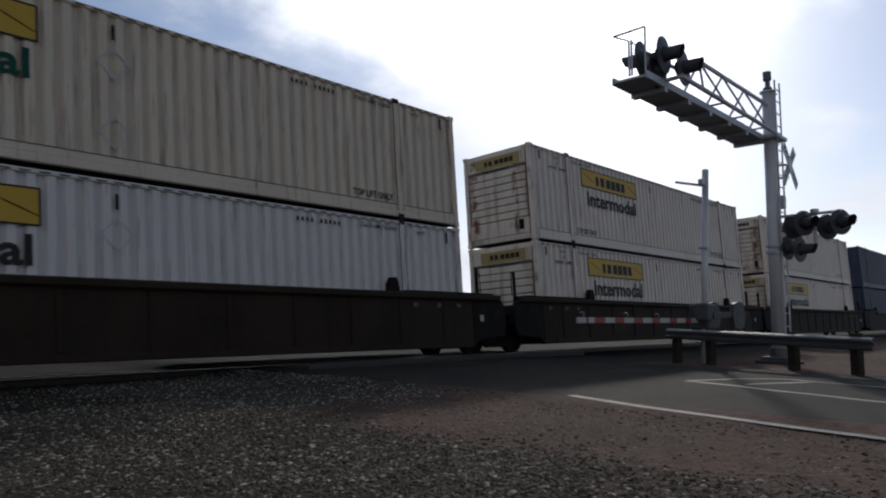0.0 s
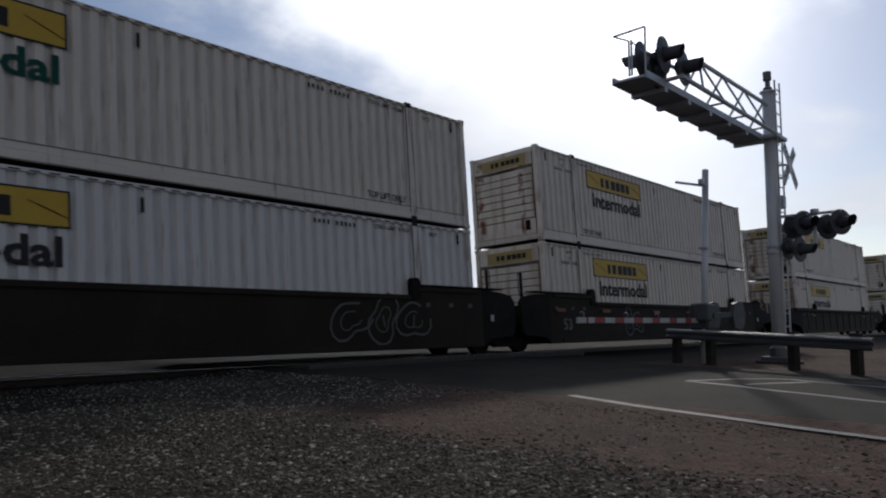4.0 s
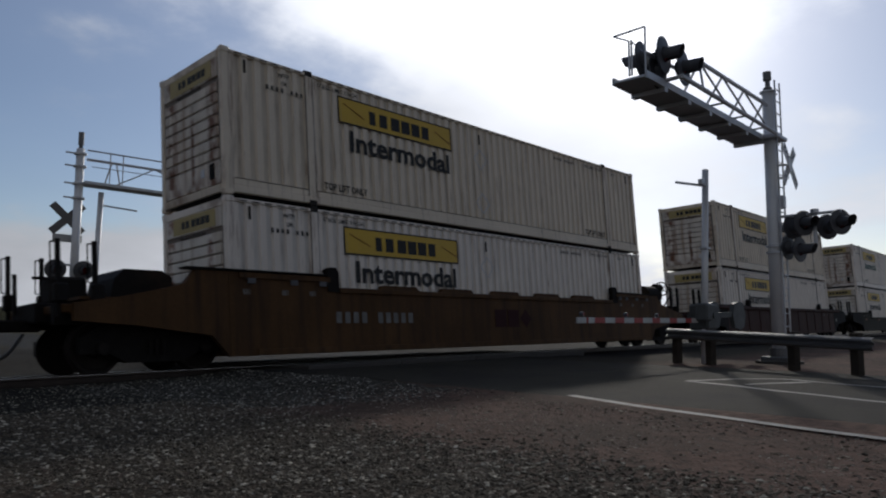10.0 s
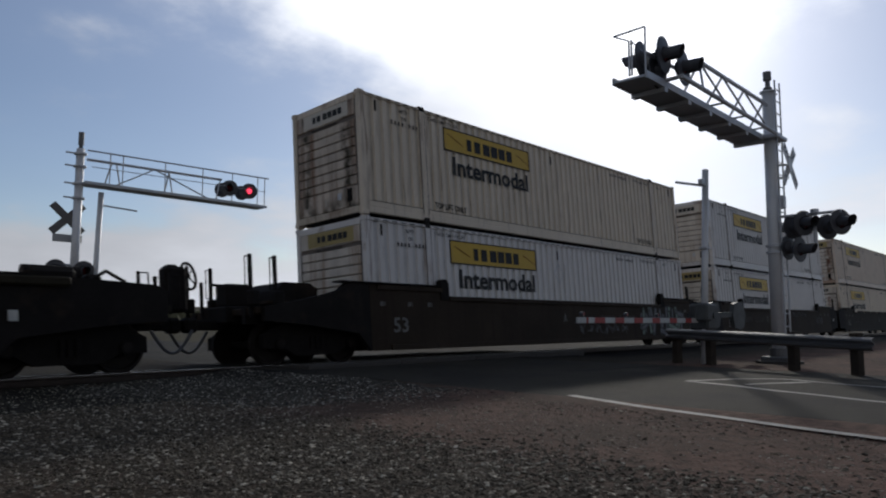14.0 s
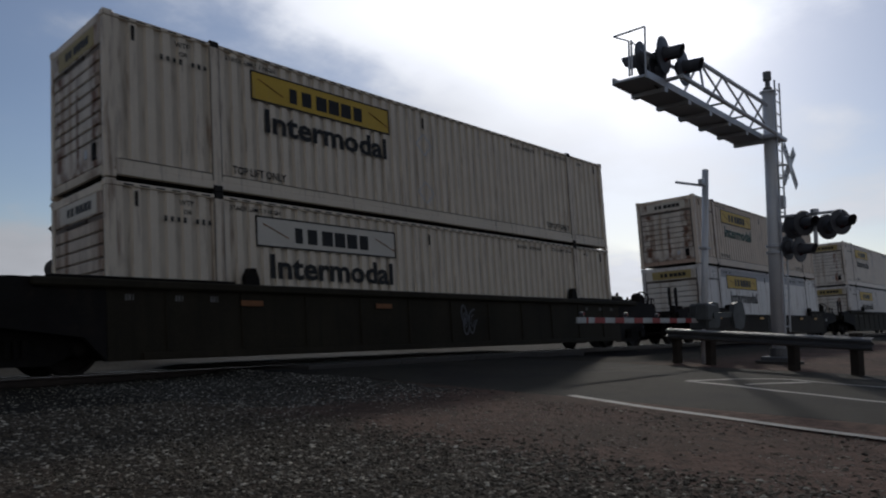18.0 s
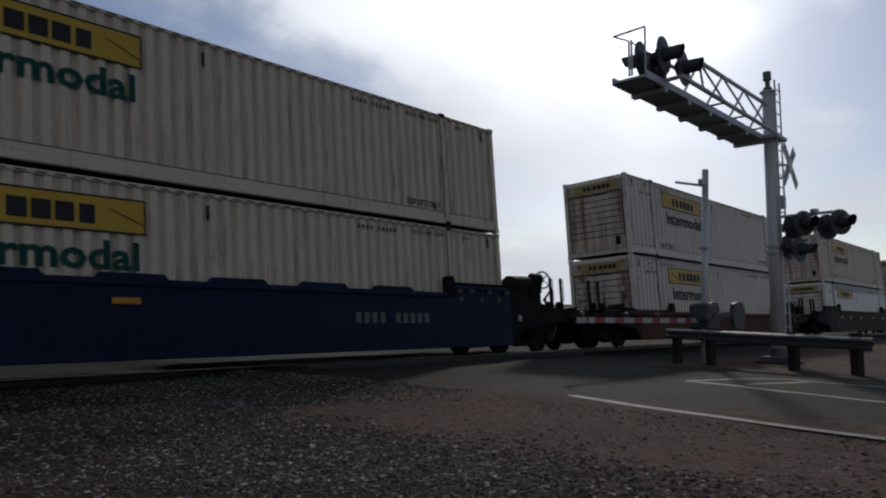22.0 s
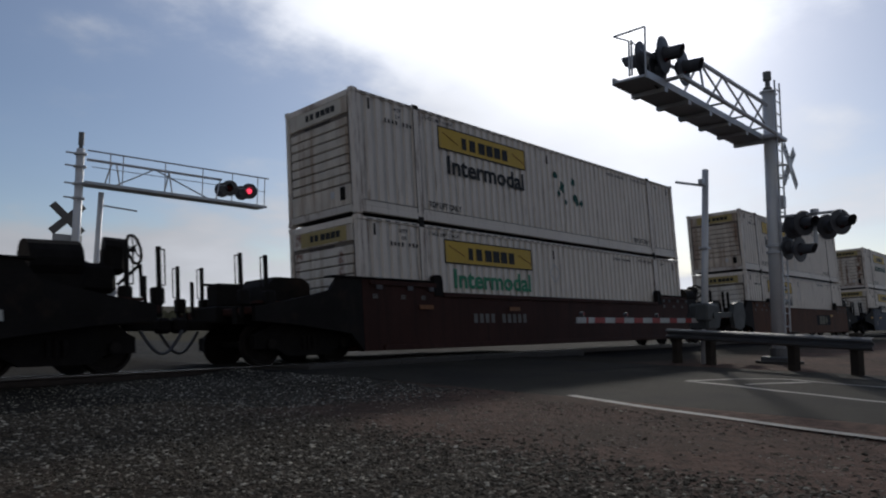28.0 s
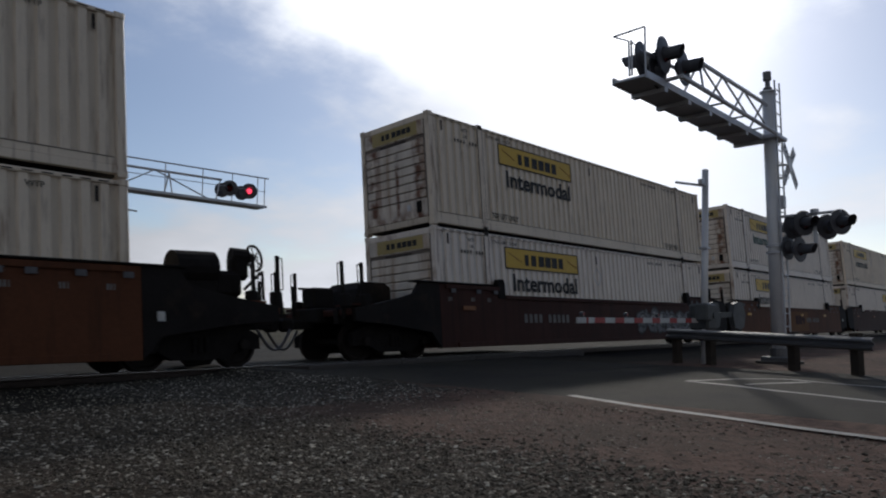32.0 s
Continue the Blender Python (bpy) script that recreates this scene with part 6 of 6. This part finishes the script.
def far_signal():
    base = Vector((8.05, 11.3, -0.1))
    ob = thing("crossing_signal", "silver cantilever railroad crossing signal beyond the track, a red flasher lit", "crossing signal", Matrix.Translation(base))

    def at(x, z, y=11.3):
        return Vector((x, y, z)) - base

    part("mast", Shape().tube((0, 0, 0), (0, 0, 6.3), 0.13, 18, 0.12), galv_dull, ob, "silver tubular mast", smooth=True)
    part("bell", Shape().tube((0, 0, 6.3), (0, 0, 6.5), 0.06, 8).tube((0, 0, 6.42), (0, 0, 6.82), 0.085, 12), guard_galv, ob, "grey bell on the mast top")
    s = Shape().box(at(11.35, 5.1), (6.5, 0.6, 0.05))
    for k in (-1, 1):
        s.box(at(11.35, 5.11, 11.3 + 0.31 * k), (6.5, 0.04, 0.09))
    part("walkway", s, galv, ob, "steel grating walkway")
    s = Shape().tube(at(8.15, 6.12, 11.0), at(14.65, 6.19, 11.0), 0.026, 6).tube(at(8.3, 5.62, 11.0), at(14.55, 5.68, 11.0), 0.013, 6)
    for x in (8.85, 9.25, 10.65, 12.0, 13.15, 14.2, 14.5):
        s.tube(at(x, 5.15, 11.0), at(x, 6.16, 11.0), 0.018, 6)
    part("hand_rail", s, galv, ob, "thin tube handrail")
    s = Shape().tube(at(8.2, 5.86, 11.15), at(12.8, 5.9, 11.15), 0.045, 8)
    part("top_chord", s, galv, ob)
    s = Shape()
    for x0, z0, x1, z1 in ((9.0, 5.1, 10.35, 5.88), (10.35, 5.88, 12.4, 5.12), (8.75, 5.1, 8.95, 5.86), (9.1, 5.86, 9.25, 5.1), (10.7, 5.1, 10.85, 5.86), (12.6, 5.1, 12.75, 5.88), (10.85, 5.86, 11.0, 5.1)):
        s.tube(at(x0, z0, 11.15), at(x1, z1, 11.15), 0.024, 6)
    tagged(part("truss_web", s, galv, ob, "slender steel braces"), kind="stuff")
    for x, lit in ((13.02, False), (13.82, True)):
        lamp_unit(ob, at(x, 5.6, 10.95), (-0.55, -1, 0), 0.29, lit)
        lamp_unit(ob, at(x, 5.6, 11.5), (0.1, 1, 0), 0.27)
    # boards seen from behind; their backlit darkness is put into the material
    crossbuck(ob, at(7.85, 4.0, 11.52), (-0.25, -1, 0), False, guard_galv, "dark grey back of a crossbuck board")
    part("track_sign", Shape().box(at(7.87, 3.38, 11.5), (0.85, 0.02, 0.24), None, 0.004), sign_back, ob, "small sign plate")
    for x in (7.42, 8.22):
        lamp_unit(ob, at(x, 2.38, 11.0), (-0.1, -1, 0), 0.3)
    part("lamp_bracket", Shape().tube(at(7.4, 2.55), at(8.5, 2.55), 0.035, 8), galv, ob)
    for z in (5.05, 4.6, 5.6, 6.0):
        part("mast_band", Shape().tube(at(8.05, z), at(8.05, z + 0.06), 0.19, 14).box(at(7.8, z + 0.03), (0.35, 0.06, 0.04)), galv, ob)


far_signal()


def far_things():
    ob = thing("signal_pole", "slim silver pole with a short side arm beyond the track", "pole", Matrix.Translation((8.63, 11.3, -0.1)))
    part("pole", Shape().tube((0, 0, 0), (0.1, 0, 5.0), 0.085, 12), galv_dull, ob, smooth=True)
    part("side_arm", Shape().bar((0.08, 0, 4.6), (1.25, 0, 4.54), 0.04, 0.05), galv, ob)
    sg = thing("warning_sign", "back of a diamond road sign on a thin post", "sign", Matrix.Translation((14.95, 26.0, -0.1)))
    part("sign_plate", Shape().box((0, 0, 2.38), (0.7, 0.02, 0.7), Euler((0, radians(45), 0)).to_matrix() @ Euler((0, 0, radians(0))).to_matrix(), 0.004), sign_back, sg)
    part("post", Shape().tube((0, 0.03, 0), (0, 0.03, 2.7), 0.03, 8), galv, sg)
    # low brush along the far skyline
    rng = random.Random(11)
    s = Shape()
    for i in range(2600):
        a = rng.uniform(20, 95)
        r = rng.uniform(190, 330)
        x, y = r * math.cos(radians(a)), r * math.sin(radians(a))
        z = ground_height(x, y)
        h, w = rng.uniform(0.8, 3.2), rng.uniform(1.0, 2.6)
        vs = []
        for k in range(6):
            t = 2 * math.pi * k / 6
            vs.append((x + w * rng.uniform(0.6, 1) * math.cos(t), y + w * rng.uniform(0.6, 1) * math.sin(t), z - 0.3 + h * rng.uniform(0.1, 0.45)))
        vs += [(x + rng.uniform(-0.3, 0.3) * w, y + rng.uniform(-0.3, 0.3) * w, z + h)]
        s.add(vs, [(k, (k + 1) % 6, 6) for k in range(6)])
    me = bpy.data.meshes.new("distant_brush")
    me.from_pydata(s.v, [], s.f)
    me.materials.append(leafy)
    tagged(new("distant_brush", me), "dark scrub along the distant low hills", "brush", kind="stuff")


far_things()


# ---- gravel ----
def build_gravel():
    rng = random.Random(3)
    gm = bpy.data.materials.new("gravel_stones")
    gm.use_nodes = True
    nt = gm.node_tree
    geo, ramp = nt.nodes.new("ShaderNodeNewGeometry"), nt.nodes.new("ShaderNodeValToRGB")
    cr = ramp.color_ramp
    cr.elements[0].color, cr.elements[1].color = (0.015, 0.0138, 0.0105, 1), (0.42, 0.38, 0.3, 1)
    cr.elements[0].position = 0.0
    e = cr.elements.new(0.85)
    e.color = (0.046, 0.0415, 0.032, 1)
    nt.links.new(geo.outputs["Random Per Island"], ramp.inputs[0])
    bs = nt.nodes["Principled BSDF"]
    bs.inputs["Roughness"].default_value, bs.inputs["Specular IOR Level"].default_value = 0.85, 0.12
    nt.links.new(ramp.outputs[0], bs.inputs["Base Color"])
    base = [Vector(p) for p in ((1, 0, 0), (-1, 0, 0), (0, 1, 0), (0, -1, 0), (0, 0, 1), (0, 0, -1))]
    tri = [(0, 2, 4), (2, 1, 4), (1, 3, 4), (3, 0, 4), (2, 0, 5), (1, 2, 5), (3, 1, 5), (0, 3, 5)]

    # stones on the dirt are paler, dusted with it
    dm = gm.copy()
    dm.name = "dusty_stones"
    for node in dm.node_tree.nodes:
        if node.type == "VALTORGB":
            for e_, c_ in zip(node.color_ramp.elements, ((0.036, 0.029, 0.02, 1), (0.128, 0.107, 0.078, 1), (0.5, 0.45, 0.35, 1))):
                e_.color = c_

    def scatter(name, count, place, size, label, stone=gm):
        vs, fs = [], []
        made = 0
        while made < count:
            got = place()
            if got is None:
                continue
            x, y = got
            z = ground_height(x, y)
            r = size(x, y)
            a = rng.uniform(0, 6.28)
            ca_, sa_ = math.cos(a), math.sin(a)
            sx, sy, sz = r * rng.uniform(0.7, 1.3), r * rng.uniform(0.6, 1.1), r * rng.uniform(0.24, 0.42)
            k = len(vs)
            for b in base:
                bx, by, bz = (b.x + rng.uniform(-0.3, 0.3)) * sx, (b.y + rng.uniform(-0.3, 0.3)) * sy, (b.z + rng.uniform(-0.25, 0.25)) * sz
                vs.append((x + bx * ca_ - by * sa_, y + bx * sa_ + by * ca_, z + sz * 0.35 + bz))
            fs += [(p_ + k, q_ + k, r_ + k) for p_, q_, r_ in tri]
            made += 1
        me = bpy.data.meshes.new(name)
        me.from_pydata(vs, [], fs)
        me.materials.append(stone)
        tagged(new(name, me), label, "gravel", kind="stuff")

    def in_ballast():
        x, y = rng.uniform(-2.5, 7.6), rng.uniform(-5.7, 0.4)
        if x > ROAD_L - 0.1 + 0.2 * noise.noise(Vector((x, y * 2, 0))):
            return None
        edge = 4.6 + 1.0 * smooth01((x - 3.6) / 1.6) + 0.5 * noise.noise(Vector((x * 0.8, y * 0.8, 4)))
        if rng.random() > smooth01((y + edge) / 1.2):
            return None
        return x, y

    def in_bed():
        got = in_ballast()
        return got if got and rng.random() > smooth01((got[0] - 3.4) / 1.2) else None

    def in_heap():
        got = in_ballast()
        return got if got and rng.random() < smooth01((got[0] - 3.4) / 1.2) else None

    def in_dirt():
        x, y = rng.uniform(-1.5, 8.6), rng.uniform(-13.0, -3.6)
        lim = 7.0 if y < -6.5 else 7.4
        if x > lim - 0.25 + (y + 9) * 0.1:
            return None
        dens = 0.012 + 0.83 * smooth01((4.75 - x + 0.35 * noise.noise(Vector((x, y, 6)))) / 1.3) * (1 - 0.85 * smooth01((1.75 - x) / 0.5) * smooth01((-6.95 - y) / 0.3)) + 0.05 * smooth01((noise.noise(Vector((x * 0.7, y * 0.7, 9))) + 0.1) * 2.2)
        dens *= 0.5 + 0.5 * smooth01((x - 1.2) / 1.5)
        dens *= smooth01((x + 1.5) / 1.5) * smooth01((y + 13) / 2.0)
        if rng.random() > dens:
            return None
        return x, y

    scatter("ballast_gravel", 28000, in_bed, lambda x, y: rng.uniform(0.009, 0.024), "grey crushed stone ballast beside the track")
    clean = gm.copy()
    clean.name = "clean_crushed_stone"
    for node in clean.node_tree.nodes:
        if node.type == "VALTORGB":
            for e_, c_ in zip(node.color_ramp.elements, ((0.028, 0.026, 0.021, 1), (0.1, 0.094, 0.078, 1), (0.5, 0.47, 0.4, 1))):
                e_.color = c_
    scatter("heap_gravel", 20000, in_heap, lambda x, y: rng.uniform(0.009, 0.026), "heap of clean grey crushed stone beside the road", clean)
    scatter("loose_gravel", 60000, in_dirt, lambda x, y: rng.choice((0.005, 0.006, 0.008, 0.01, 0.012, 0.015, 0.018, 0.022, 0.028)), "loose pale gravel lying on brown dirt", dm)
    pale = gm.copy()
    pale.name = "pale_pebbles"
    for node in pale.node_tree.nodes:
        if node.type == "VALTORGB":
            for e_, c_ in zip(node.color_ramp.elements, ((0.15, 0.125, 0.095, 1), (0.3, 0.26, 0.205, 1), (0.56, 0.51, 0.42, 1))):
                e_.color = c_

    def on_dirt():
        x, y = rng.uniform(0.5, 7.4), rng.uniform(-11.3, -4.4)
        if x > 6.75 + (y + 9) * 0.1 or rng.random() > 0.25 + 0.75 * smooth01((noise.noise(Vector((x * 0.9, y * 0.9, 2))) + 0.25) * 1.8):
            return None
        return x, y

    scatter("pale_pebbles", 16000, on_dirt, lambda x, y: rng.choice((0.004, 0.005, 0.006, 0.008, 0.011, 0.015)), "scattered pale pebbles on brown dirt", pale)


build_gravel()


# ---- movement ----
def motions():
    frames = [0, 60, 120, 180, 240, 300, 345, 375, 390, 399, 404, 407, 408, 409, 410, 411, 412, 413, 416, 421, 430, 445, 475, 520, 580, 640, 700, 760, 820, 880, 920, 960]
    times = [k / 30.0 for k in frames]
    for ob, x, z in movers:
        walk(ob, [(t, stack_pose(x + travel(t), z)) for t in times])
    start = {ob: x for ob, x, z in movers}
    for car, dx, w in wheels:
        at = w.location.copy()
        x0 = start[car] + dx
        near = [k for k in range(0, 961) if -7.0 < x0 + travel(k / 30.0) < 45.0]
        rows = []
        for k in near:
            turn = (x0 + travel(k / 30.0)) / 0.425
            rows.append((k / 30.0, Matrix.Translation(at) @ Matrix.Rotation(turn, 4, "Y")))
        if not rows:
            rows = [(0.0, Matrix.Translation(at)), (32.0, Matrix.Translation(at))]
        if rows[0][0] > 0:
            rows.insert(0, (0.0, rows[0][1]))
        if rows[-1][0] < 32:
            rows.append((32.0, rows[-1][1]))
        walk(w, rows)


motions()
